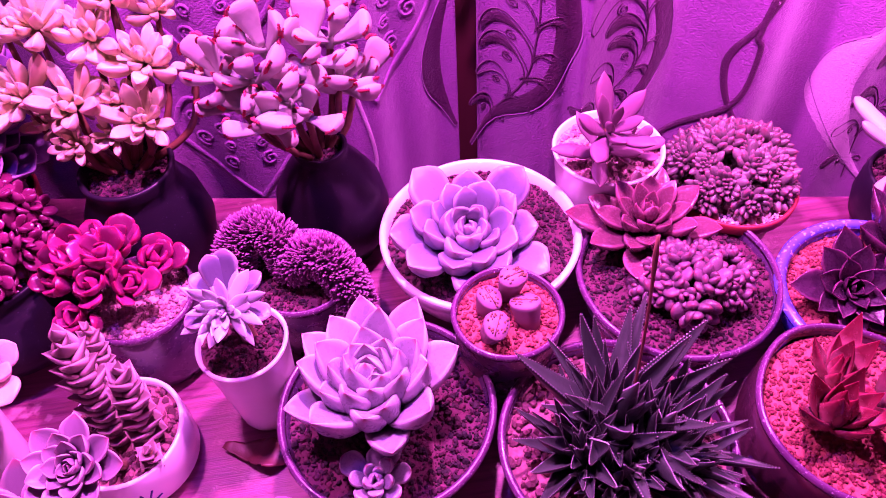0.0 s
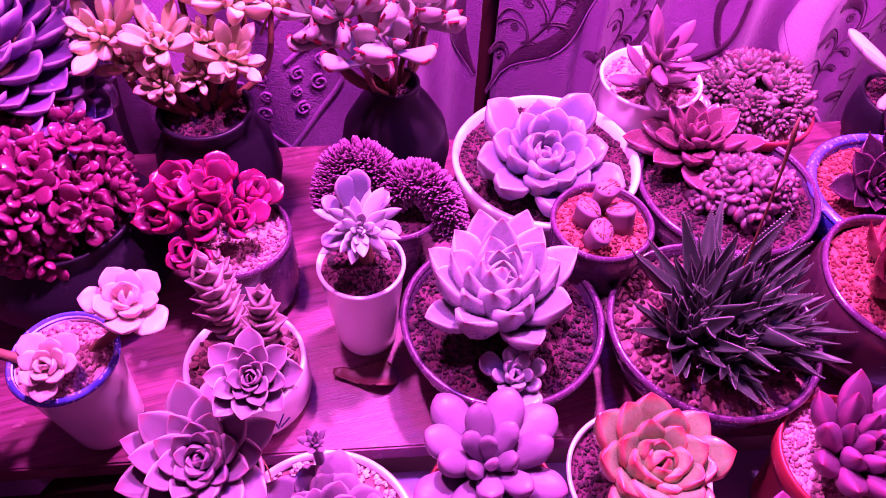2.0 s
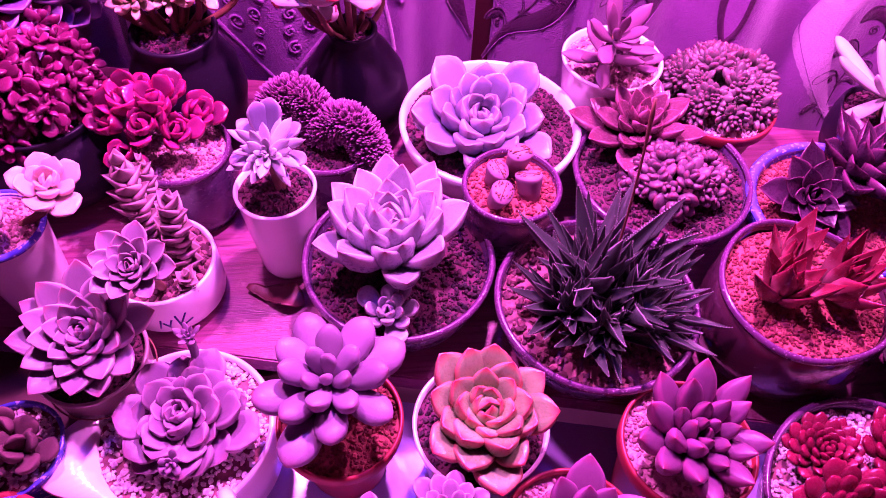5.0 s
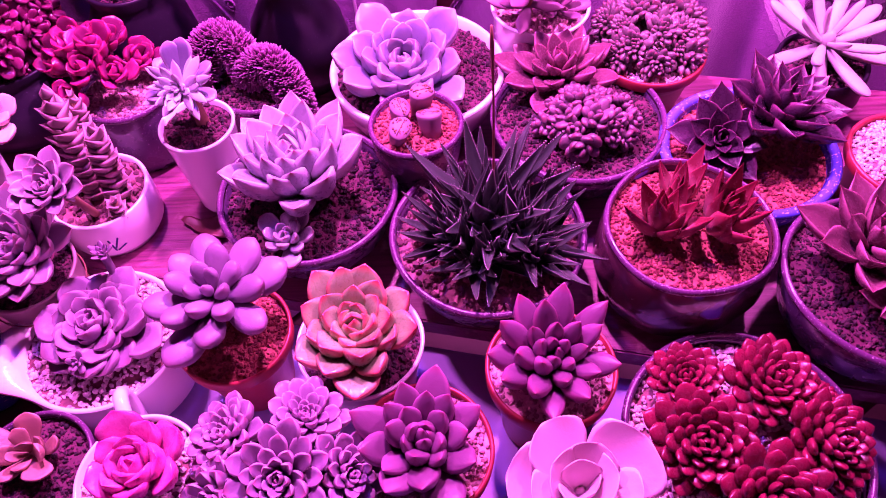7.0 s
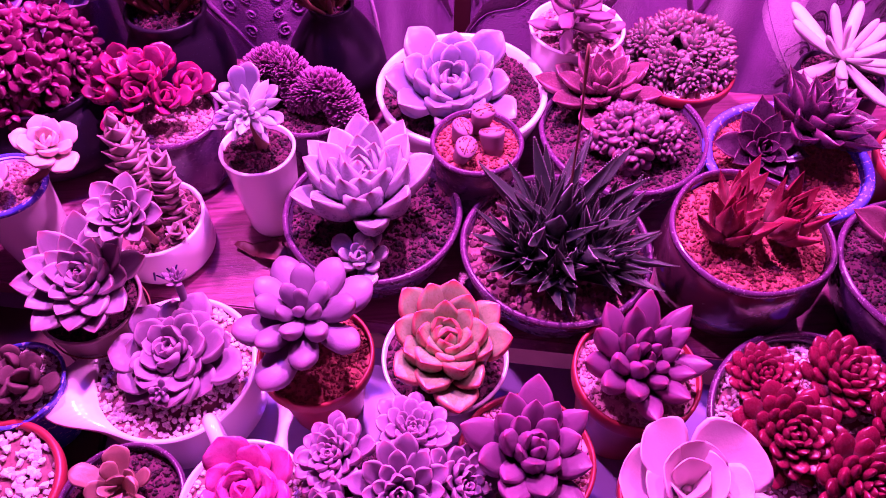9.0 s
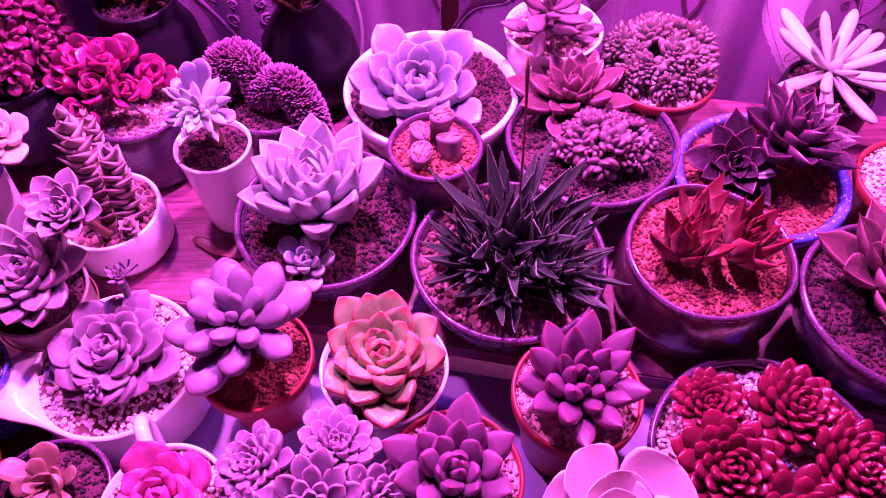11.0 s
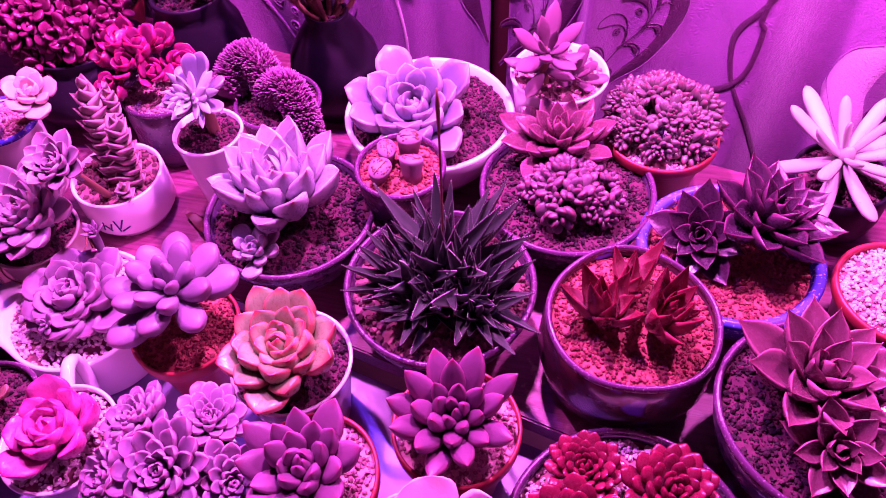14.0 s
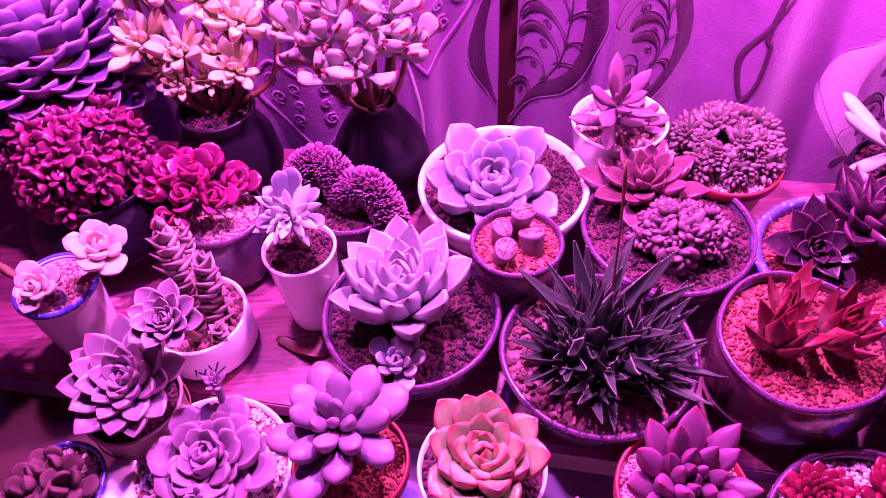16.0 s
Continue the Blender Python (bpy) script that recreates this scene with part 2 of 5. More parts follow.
def box(sx, sy, sz, bevel=0.002):
    bm = bmesh.new()
    bmesh.ops.create_cube(bm, size=1, matrix=Matrix.Diagonal((sx, sy, sz, 1)))
    if bevel:
        bmesh.ops.bevel(bm, geom=bm.edges, offset=bevel, segments=2, affect="EDGES")
    return bm


def setting(name, bm, m, material, label, category, kind="structure"):
    ob = part(name, bm, material, None, label, kind, smooth=False)
    ob.matrix_world = m
    return tagged(ob, label, category, kind=kind)


# Leaf outlines: half width against length; thickness against width; upward curve; cup.
SHAPES = {
    "agave": ([(0, 0.13), (0.25, 0.2), (0.55, 0.29), (0.75, 0.26), (0.9, 0.14), (0.97, 0.04), (1, 0.003)], 0.55, 0.24, 0.35),
    "spoon": ([(0, 0.12), (0.3, 0.22), (0.6, 0.36), (0.8, 0.38), (0.92, 0.26), (0.975, 0.08), (1, 0.003)], 0.50, 0.26, 0.38),
    "fat": ([(0, 0.09), (0.3, 0.22), (0.6, 0.35), (0.8, 0.35), (0.93, 0.23), (1, 0.02)], 0.66, 0.22, 0.25),
    "point": ([(0, 0.11), (0.3, 0.2), (0.6, 0.27), (0.8, 0.21), (0.93, 0.09), (1, 0.003)], 0.78, 0.20, 0.1),
    "round": ([(0, 0.12), (0.3, 0.34), (0.6, 0.52), (0.82, 0.53), (0.95, 0.36), (1, 0.1)], 0.14, 0.30, 0.6),
    "acute": ([(0, 0.12), (0.3, 0.24), (0.55, 0.35), (0.72, 0.355), (0.86, 0.25), (0.95, 0.10), (1, 0.003)], 0.36, 0.24, 0.5),
    "petal": ([(0, 0.12), (0.3, 0.34), (0.6, 0.50), (0.82, 0.50), (0.95, 0.32), (1, 0.06)], 0.13, 0.08, 0.35),
    "dagger": ([(0, 0.11), (0.15, 0.125), (0.4, 0.105), (0.7, 0.06), (0.9, 0.025), (1, 0.002)], 0.55, 0.16, 0.8),
    "spike": ([(0, 0.15), (0.3, 0.23), (0.5, 0.22), (0.75, 0.12), (0.92, 0.04), (1, 0.002)], 0.45, 0.2, 0.5),
    "finger": ([(0, 0.05), (0.2, 0.08), (0.55, 0.105), (0.85, 0.1), (0.96, 0.06), (1, 0.01)], 0.9, 0.12, 0.0),
    "bead": ([(0, 0.14), (0.3, 0.26), (0.6, 0.32), (0.85, 0.26), (0.96, 0.12), (1, 0.01)], 0.75, 0.15, 0.0),
    "tri": ([(0, 0.42), (0.25, 0.56), (0.5, 0.44), (0.75, 0.22), (0.9, 0.08), (1, 0.004)], 0.5, 0.10, 0.2),
    "scale": ([(0, 0.3), (0.3, 0.42), (0.65, 0.46), (0.85, 0.36), (0.95, 0.18), (1, 0.02)], 0.30, 0.05, 0.55),
    "ovate": ([(0, 0.07), (0.3, 0.17), (0.6, 0.28), (0.82, 0.29), (0.94, 0.18), (1, 0.02)], 0.5, 0.15, 0.2),
    "plump": ([(0, 0.08), (0.25, 0.20), (0.5, 0.30), (0.75, 0.32), (0.9, 0.23), (0.97, 0.11), (1, 0.02)], 0.78, 0.14, 0.05),
    "keel": ([(0, 0.14), (0.3, 0.24), (0.52, 0.29), (0.72, 0.23), (0.86, 0.10), (0.93, 0.025), (1, 0.003)], 0.42, 0.18, 0.55),
    "club": ([(0, 0.08), (0.3, 0.13), (0.6, 0.18), (0.85, 0.17), (0.95, 0.09), (1, 0.008)], 0.85, 0.16, 0.0),
    "paddle": ([(0, 0.07), (0.3, 0.13), (0.6, 0.22), (0.84, 0.28), (0.94, 0.25), (1, 0.13)], 0.72, 0.14, 0.1),
    "jelly": ([(0, 0.15), (0.3, 0.28), (0.6, 0.34), (0.85, 0.29), (0.96, 0.15), (1, 0.02)], 0.9, 0.10, 0.0),
    "broad": ([(0, 0.12), (0.3, 0.25), (0.55, 0.39), (0.72, 0.435), (0.85, 0.37), (0.935, 0.20), (0.975, 0.07), (1, 0.004)], 0.50, 0.28, 0.32),
    "lance": ([(0, 0.07), (0.3, 0.12), (0.55, 0.155), (0.78, 0.125), (0.92, 0.055), (1, 0.004)], 0.8, 0.12, 0.05),
    "bloom": ([(0, 0.10), (0.3, 0.24), (0.58, 0.37), (0.78, 0.35), (0.91, 0.20), (0.97, 0.07), (1, 0.004)], 0.56, 0.22, 0.3),
    "star": ([(0, 0.07), (0.3, 0.13), (0.6, 0.17), (0.8, 0.14), (0.94, 0.06), (1, 0.003)], 0.5, 0.2, 0.3),
}


def leaf_arrays(shape, nl=12, nr=12, teeth=False):
    outline, thick, curve, cup = SHAPES[shape]
    vs, ws = zip(*outline)
    verts, uv, faces = [], [], []
    for i in range(nl + 1):
        v = 1 - (1 - i / nl) ** 1.35
        w = float(np.interp((v - 0.045, v, v + 0.045), vs, ws) @ (0.25, 0.5, 0.25)) if 0.05 < v < 0.95 else float(np.interp(v, vs, ws))
        t = thick * w
        for k in range(nr):
            a = 2 * math.pi * k / nr
            x, z = w * math.cos(a), t * math.sin(a) * (0.55 if math.sin(a) > 0 else 1.0)
            verts.append((x, v, z + cup * x * x / max(w, 0.05) * 0.9 + curve * v * v))
            uv.append((0.66 * abs(math.cos(a)), v))
    for i in range(nl):
        for k in range(nr):
            faces.append((i * nr + k, i * nr + (k + 1) % nr, (i + 1) * nr + (k + 1) % nr, (i + 1) * nr + k))
    faces.append(tuple(range(nr))[::-1])
    faces.append(tuple(nl * nr + k for k in range(nr)))
    if teeth:
        first, count = (0.86, 7) if teeth == "tip" else (0.12, 34)
        for i in range(count):
            v = first + (0.985 - first) * i / (count - 1)
            w = float(np.interp(v, vs, ws))
            for side in (-1, 1):
                c = np.array((side * w, v, cup * w * w / max(w, 0.05) * 0.9 + curve * v * v))
                n = len(verts)
                s = 0.034 if teeth == "tip" else 0.0062
                for d in ((side * 2 * s, 0, 0.4 * s), (0, s, s), (0, -s, s), (0, 0, -s)):
                    verts.append(tuple(c + d))
                    uv.append((1.0, v))
                faces += [(n, n + 1, n + 2), (n, n + 2, n + 3), (n, n + 3, n + 1)]
    return np.array(verts), faces, np.array(uv)


LEAVES = {}


def leaf_mesh(shape, mat, teeth=False):
    key = (shape, mat.name)
    if key not in LEAVES:
        v, f, uv = leaf_arrays(shape, teeth=teeth)
        LEAVES[key] = raw_mesh("leaf", v, f, mat, True, uv)
    return LEAVES[key]


def leaf_pose(az, el, length, wide=1.0, r0=0.0, z0=0.0, roll=0.0):
    return (Matrix.Rotation(az, 4, "Z") @ Matrix.Translation((0, r0, z0)) @ Matrix.Rotation(el, 4, "X")
            @ Matrix.Rotation(roll, 4, "Y") @ Matrix.Diagonal((length * wide, length, length, 1)))


def rosette_poses(rng, R, n, e=(82, 8), lin=0.3, wide=1.0, power=0.8, lift=0.22, jit=0.06, r0=0.05, ep=0.7):
    out = []
    start = rng.uniform(0, 6.28)
    for i in range(n):
        q = ((i + 0.5) / n) ** power
        L = R * (lin + (1 - lin) * q) * rng.uniform(1 - jit, 1 + jit)
        el = radians(e[0] + (e[1] - e[0]) * q**ep + rng.uniform(-60, 60) * jit)
        az = start + i * 2.39996 + rng.uniform(-1, 1) * jit
        out.append(leaf_pose(az, el, L, wide * rng.uniform(1 - jit, 1 + jit), R * r0 * (0.3 + q), R * lift * (1 - q), rng.uniform(-2, 2) * jit))
    return out


def rosette(parent, loc, R, n, shape, mat, tilt=(15, 0, 0), seed=1, stem=0.03, teeth=False, label="", name="rosette", **kw):
    """A rosette as a core on a short stem with every leaf a piece of its own."""
    rng = random.Random(seed)
    core = part(name, lathe([(0.05 * R, -stem), (0.07 * R, 0), (0.10 * R, 0.1 * R), (0.03 * R, 0.22 * R)], 12), mat, parent, label)
    core.matrix_local = pose(*loc, *tilt)
    me = leaf_mesh(shape, mat, teeth)
    for m in rosette_poses(rng, R, n, **kw):
        ob = new("leaf", me)
        ob.parent = core
        ob.matrix_local = m
    return core


def cluster_mesh(name, shape, mat, R, n, seed, nl=6, nr=6, **kw):
    """A small rosette as one mesh."""
    rng = random.Random(seed)
    v, f, uv = leaf_arrays(shape, nl, nr)
    return joined(name, v, f, uv, [np.array(m) for m in rosette_poses(rng, R, n, **kw)], mat)


def joined(name, v, f, uv, mats, mat):
    V, F, U = [], [], []
    h = np.c_[v, np.ones(len(v))]
    for k, m in enumerate(mats):
        V.append((h @ m.T)[:, :3])
        F += [tuple(i + k * len(v) for i in face) for face in f]
        U.append(uv)
    return raw_mesh(name, np.vstack(V), F, mat, True, np.vstack(U))


def scatter(name, parent, mat, r, z, size, count, seed, heap=0.004, squash=1.0, label="", hole=0.0, even=False):
    """Loose pieces heaped on a disc, one mesh."""
    rng = np.random.default_rng(seed)
    g = (1 + 5**0.5) / 2
    ico = np.array([(-1, g, 0), (1, g, 0), (-1, -g, 0), (1, -g, 0), (0, -1, g), (0, 1, g), (0, -1, -g), (0, 1, -g), (g, 0, -1), (g, 0, 1), (-g, 0, -1), (-g, 0, 1)]) / 1.9
    tri = np.array([(0, 11, 5), (0, 5, 1), (0, 1, 7), (0, 7, 10), (0, 10, 11), (1, 5, 9), (5, 11, 4), (11, 10, 2), (10, 7, 6), (7, 1, 8), (3, 9, 4), (3, 4, 2), (3, 2, 6), (3, 6, 8), (3, 8, 9), (4, 9, 5), (2, 4, 11), (6, 2, 10), (8, 6, 7), (9, 8, 1)])
    V, F = [], []
    for k in range(count):
        a, q = rng.uniform(0, 2 * np.pi), np.sqrt(rng.uniform(hole, 1))
        s = size * (0.75 + 0.55 * rng.uniform() if even else 0.4 + 1.3 * rng.uniform() ** 3)
        rot = np.array(Euler(rng.uniform(0, 6.28, 3)).to_matrix())
        p = (ico * rng.uniform(0.75, 1.25, (12, 1)) * (s * rng.uniform(0.6, 1.2, 3))) @ rot.T
        rr = (r - 0.3 * s) * q
        V.append(p + (rr * np.cos(a), rr * np.sin(a) * squash, z + heap * (1 - q * q) + rng.uniform(-0.2, 0.7) * s))
        F.append(tri + 12 * k)
    return raw(name, np.vstack(V), np.vstack(F).tolist(), mat, parent, label, "stuff", smooth=False)


def soil_disc(parent, r, z, mat, seed, heap=0.004, squash=1.0):
    bm = bmesh.new()
    c = bm.verts.new((0, 0, z + heap))
    last = None
    for j in range(1, 9):
        ring = []
        for k in range(36):
            a = 2 * math.pi * k / 36
            rr = r * j / 8
            h = heap * (1 - (j / 8) ** 2) + 0.0012 * noise.noise(Vector((rr * math.cos(a), rr * math.sin(a), seed * 0.1)) * 160) * (j < 8)
            ring.append(bm.verts.new((rr * math.cos(a), rr * math.sin(a) * squash, z + h)))
        for k in range(36):
            k2 = (k + 1) % 36
            bm.faces.new((ring[k], ring[k2], last[k2], last[k])) if last else bm.faces.new((c, ring[k], ring[k2]))
        last = ring
    bmesh.ops.recalc_face_normals(bm, faces=bm.faces)
    return part("soil", bm, mat, parent)


def pot_profile(kind, r, h, t):
    """Outer wall from the foot up, over the rim, and down the inside."""
    if kind == "bowl":
        out = [(0.45 * r, 0), (0.52 * r, 0.004), (0.70 * r, 0.16 * h), (0.87 * r, 0.45 * h), (0.96 * r, 0.75 * h), (r, 0.97 * h), (r - 0.3 * t, h)]
    elif kind == "cup":
        out = [(0.70 * r, 0), (0.74 * r, 0.004), (0.80 * r, 0.3 * h), (0.9 * r, 0.7 * h), (0.97 * r, 0.96 * h), (r, 0.985 * h), (r - 0.3 * t, h)]
    elif kind == "nursery":
        out = [(0.66 * r, 0), (0.69 * r, 0.003), (0.88 * r, 0.80 * h), (0.89 * r, 0.81 * h), (0.985 * r, 0.83 * h), (r, 0.86 * h), (1.01 * r, 0.98 * h), (r - 0.3 * t, h)]
    elif kind == "drum":
        out = [(0.86 * r, 0), (0.93 * r, 0.006), (r, 0.2 * h), (1.01 * r, 0.6 * h), (r, 0.97 * h), (r - 0.3 * t, h)]
    elif kind == "deep":
        out = [(0.62 * r, 0), (0.72 * r, 0.006), (0.98 * r, 0.22 * h), (1.06 * r, 0.5 * h), (1.04 * r, 0.8 * h), (r, 0.98 * h), (r - 0.3 * t, h)]
    elif kind == "jar":
        out = [(0.7 * r, 0), (0.85 * r, 0.01 * h), (1.22 * r, 0.22 * h), (1.36 * r, 0.45 * h), (1.25 * r, 0.68 * h), (0.98 * r, 0.84 * h), (0.93 * r, 0.9 * h), (r, 0.98 * h), (r - 0.3 * t, h)]
    elif kind == "vase":
        out = [(1.2 * r, 0), (1.5 * r, 0.01 * h), (2.05 * r, 0.22 * h), (2.2 * r, 0.42 * h), (2.0 * r, 0.62 * h), (1.45 * r, 0.80 * h), (1.02 * r, 0.91 * h), (0.96 * r, 0.95 * h), (r, 0.99 * h), (r - 0.3 * t, h)]
    inner = [(r - t, h - 0.2 * t), (r - 1.15 * t, 0.85 * h), (0.80 * r - t, 0.5 * h)] if kind not in ("jar", "vase") else [(r - t, h - 0.2 * t), (0.93 * r - t, 0.88 * h), (0.9 * r - t, 0.7 * h)]
    return out + inner


def potted(name, label, category, x, y, rim_z, r, kind, mat, base_z=0.0, t=0.003, fill=None, fill_mat=None, deep=0.008,
           grit=0.0028, count=None, wobble=0.004, rim=None, seed=1, group="potted succulents", fill_label="", squash=1.0, turn=0, spout=None):
    """A pot with its filling: the Empty of the whole thing, and the height of the filling above its base."""
    if fill_mat == SOIL:
        grit *= 0.78
    ob = new(name)
    ob.matrix_world = pose(x, y, base_z, 0, 0, turn)
    tagged(ob, label, category, group)
    h = rim_z - base_z
    pot = part("pot", lathe(pot_profile(kind, r, h, t), 96 if spout else 64, wobble, seed, squash, spout=spout), mat, ob)
    if rim:
        band = part("rim", lathe([(r - 1.15 * t, h - 0.0032), (r - 0.7 * t, h + 0.0012), (r - 0.2 * t, h + 0.0014), (r + 0.0012, h - 0.0012), (r + 0.0008, h - 0.0036)], 64, wobble, seed, squash, ring=True), rim, pot, "glazed rim")
    z = h - deep
    ri = r - 1.05 * t
    if fill_mat:
        # Under pale grit the disc is darker: gap shade put into its colour.
        soil_disc(ob, ri, z - (0.3 * grit if fill_mat == PALE_GRIT else 0), MIX_GRIT if fill_mat == PALE_GRIT else fill_mat, seed, squash=squash)
        n = count if count is not None else int((5.2 if fill_mat == SOIL else 3.6) * ri * ri / (grit * grit))
        scatter(fill or "gravel", ob, fill_mat, ri - 0.0005, z, grit * 0.62, n, seed, squash=squash, label=fill_label, even=fill_mat != SOIL)
    return ob, z


# ---- the setting ----
ZL = -0.038  # the white lower table


def slab(corners, z0, z1, bevel=0.002):
    bm = bmesh.new()
    lo = [bm.verts.new((x, y, z0)) for x, y in corners]
    hi = [bm.verts.new((x, y, z1)) for x, y in corners]
    bm.faces.new(lo[::-1]), bm.faces.new(hi)
    for k in range(4):
        bm.faces.new((lo[k], lo[(k + 1) % 4], hi[(k + 1) % 4], hi[k]))
    bmesh.ops.recalc_face_normals(bm, faces=bm.faces)
    if bevel:
        bmesh.ops.bevel(bm, geom=bm.edges, offset=bevel, segments=2, affect="EDGES")
    return bm


def front_y(x):
    return -0.180 - 0.223 * x


def back_y(x):
    return 0.160 - 0.195 * x


I4 = Matrix.Identity(4)
setting("floor", slab([(-1.6, -2.0), (1.8, -2.0), (1.8, 0.42), (-1.6, 0.42)], -0.80, -0.75, 0), I4, DARK_WOOD, "dark wooden floor under the table", "floor")
setting("ceiling", slab([(-1.6, -2.0), (1.8, -2.0), (1.8, 0.42), (-1.6, 0.42)], 1.70, 1.75, 0), I4, WALL, "plain painted ceiling", "ceiling")
setting("wall_north", slab([(-1.6, 0.315), (1.8, 0.315), (1.8, 0.42), (-1.6, 0.42)], -0.75, 1.70, 0), I4, BACK_WALL, "dark wall behind the curtain", "wall")
setting("wall_south", slab([(-1.6, -2.1), (1.8, -2.1), (1.8, -2.0), (-1.6, -2.0)], -0.75, 1.70, 0), I4, WALL, "plain painted wall", "wall")
setting("wall_west", slab([(-1.7, -2.0), (-1.6, -2.0), (-1.6, 0.42), (-1.7, 0.42)], -0.75, 1.70, 0), I4, WALL, "plain painted wall", "wall")
setting("wall_east", slab([(1.8, -2.0), (1.9, -2.0), (1.9, 0.42), (1.8, 0.42)], -0.75, 1.70, 0), I4, WALL, "plain painted wall", "wall")

shelf = new("plant_board")
tagged(shelf, "worn brown wooden board raised above a white table", "shelf")
part("board", slab([(-0.75, front_y(-0.75)), (0.8, front_y(0.8)), (0.8, back_y(0.8)), (-0.75, back_y(-0.75))], -0.020, 0.0, 0.0015), WOOD, shelf, smooth=False)
for bx in (-0.7, 0.75):
    for by in (front_y(bx) + 0.03, back_y(bx) - 0.03):
        leg = part("leg", box(0.03, 0.03, 0.73), DARK_WOOD, shelf, smooth=False)
        leg.matrix_local = pose(bx, by, -0.385)
table = new("low_table")
tagged(table, "glossy white table standing before the wooden board", "table")
part("tabletop", slab([(-0.277, -0.66), (0.72, -0.80), (0.72, front_y(0.72) - 0.003), (-0.277, front_y(-0.277) - 0.003)], ZL - 0.02, ZL, 0.002), SHADED_WHITE_TOP, table, smooth=False)
for bx, by in ((-0.25, -0.62), (0.68, -0.75), (-0.25, -0.155), (0.68, -0.38)):
    leg = part("leg", box(0.03, 0.03, 0.692), DARK_WOOD, table, smooth=False)
    leg.matrix_local = pose(bx, by, -0.404)

# Added dark top keeps the left corner dark; no such table is known.
side = new("added_dark_table")
tagged(side, "dark tabletop added beside the white table", "table")
part("tabletop", slab([(-0.75, -0.66), (-0.280, -0.66), (-0.280, front_y(-0.280) - 0.003), (-0.75, front_y(-0.75) - 0.003)], ZL - 0.02, ZL, 0.002), DARK_WOOD, side, smooth=False)
for bx, by in ((-0.72, -0.62), (-0.31, -0.62), (-0.72, -0.06), (-0.31, -0.15)):
    leg = part("leg", box(0.03, 0.03, 0.692), DARK_WOOD, side, smooth=False)
    leg.matrix_local = pose(bx, by, -0.404)


# ---- the curtain ----
def fold(x, z):
    """The depth of the cloth at a place across the window."""
    y = 0.014 * math.sin(x * 29 + 0.6) + 0.009 * math.sin(x * 58 + 2.0 + 0.8 * z) + 0.006 * math.sin(x * 13 - 3 * z)
    y -= 0.030 * math.exp(-(((x - 0.50 + 0.10 * z) / 0.045) ** 2))
    y += 0.028 * math.exp(-(((x - 0.105) / 0.030) ** 2)) + 0.028 * math.exp(-(((x - 0.048) / 0.022) ** 2))
    y -= 0.030 * math.exp(-(((x - 0.186) / (0.009 if x < 0.186 else 0.045)) ** 2))
    y += 0.020 * math.exp(-(((x - 0.300) / 0.035) ** 2))
    y -= 0.016 * math.exp(-(((x + 0.020) / 0.014) ** 2)) - 0.020 * math.exp(-(((x + 0.075) / 0.030) ** 2))
    return 0.250 + y


def cloth(x0, x1, nx, name, label):
    zs = np.linspace(-0.72, 0.55, 60)
    bm = bmesh.new()
    front = [[bm.verts.new((x, fold(x, z), z)) for x in np.linspace(x0, x1, nx)] for z in zs]
    back = [[bm.verts.new((x, fold(x, z) + 0.0025, z)) for x in np.linspace(x0, x1, nx)] for z in zs]
    for j in range(len(zs) - 1):
        for i in range(nx - 1):
            bm.faces.new((front[j][i], front[j][i + 1], front[j + 1][i + 1], front[j + 1][i]))
            bm.faces.new((back[j][i + 1], back[j][i], back[j + 1][i], back[j + 1][i + 1]))
        for i, s in ((0, 1), (nx - 1, -1)):
            q = (front[j][i], front[j + 1][i], back[j + 1][i], back[j][i])
            bm.faces.new(q if s == 1 else q[::-1])
    ob = part(name, bm, CURTAIN, None)
    return tagged(ob, label, "curtain")


curtain_a = cloth(-1.1, 0.066, 420, "curtain", "violet-grey curtain with embossed scrolls, hanging in folds")
curtain_b = cloth(0.088, 1.2, 420, "curtain", "violet-grey curtain with embossed scrolls and dark satin bands")


def cloth_side(x):
    return curtain_a if x < 0.077 else curtain_b


def strip(pts, widths, mat, name="embroidery", out=0.0009):
    """A raised band of cloth that follows the folds."""
    pts = [np.array(p, float) for p in pts]
    bm = bmesh.new()
    rows = []
    n = len(pts)
    for i, p in enumerate(pts):
        d = pts[min(i + 1, n - 1)] - pts[max(i - 1, 0)]
        d /= np.hypot(*d) + 1e-9
        nn = np.array((-d[1], d[0]))
        w = widths[i] if hasattr(widths, "__len__") else widths
        row = []
        for s, o in ((-1, -0.0004), (-0.75, out), (-0.25, out * 1.3), (0.25, out * 1.3), (0.75, out), (1, -0.0004)):
            q = p + nn * w * s * 0.5
            row.append(bm.verts.new((q[0], fold(q[0], q[1]) - o, q[1])))
        rows.append(row)
    for a, b in zip(rows, rows[1:]):
        for k in range(5):
            bm.faces.new((a[k], a[k + 1], b[k + 1], b[k]))
    bmesh.ops.recalc_face_normals(bm, faces=bm.faces)
    return part(name, bm, mat, cloth_side(pts[0][0]))


def curl(c, r, turns, a0, sgn=1):
    return [np.array(c) + r * (1 - 0.8 * i / 26) * np.array((math.cos(a0 + sgn * turns * 6.28 * i / 26), math.sin(a0 + sgn * turns * 6.28 * i / 26))) for i in range(27)]


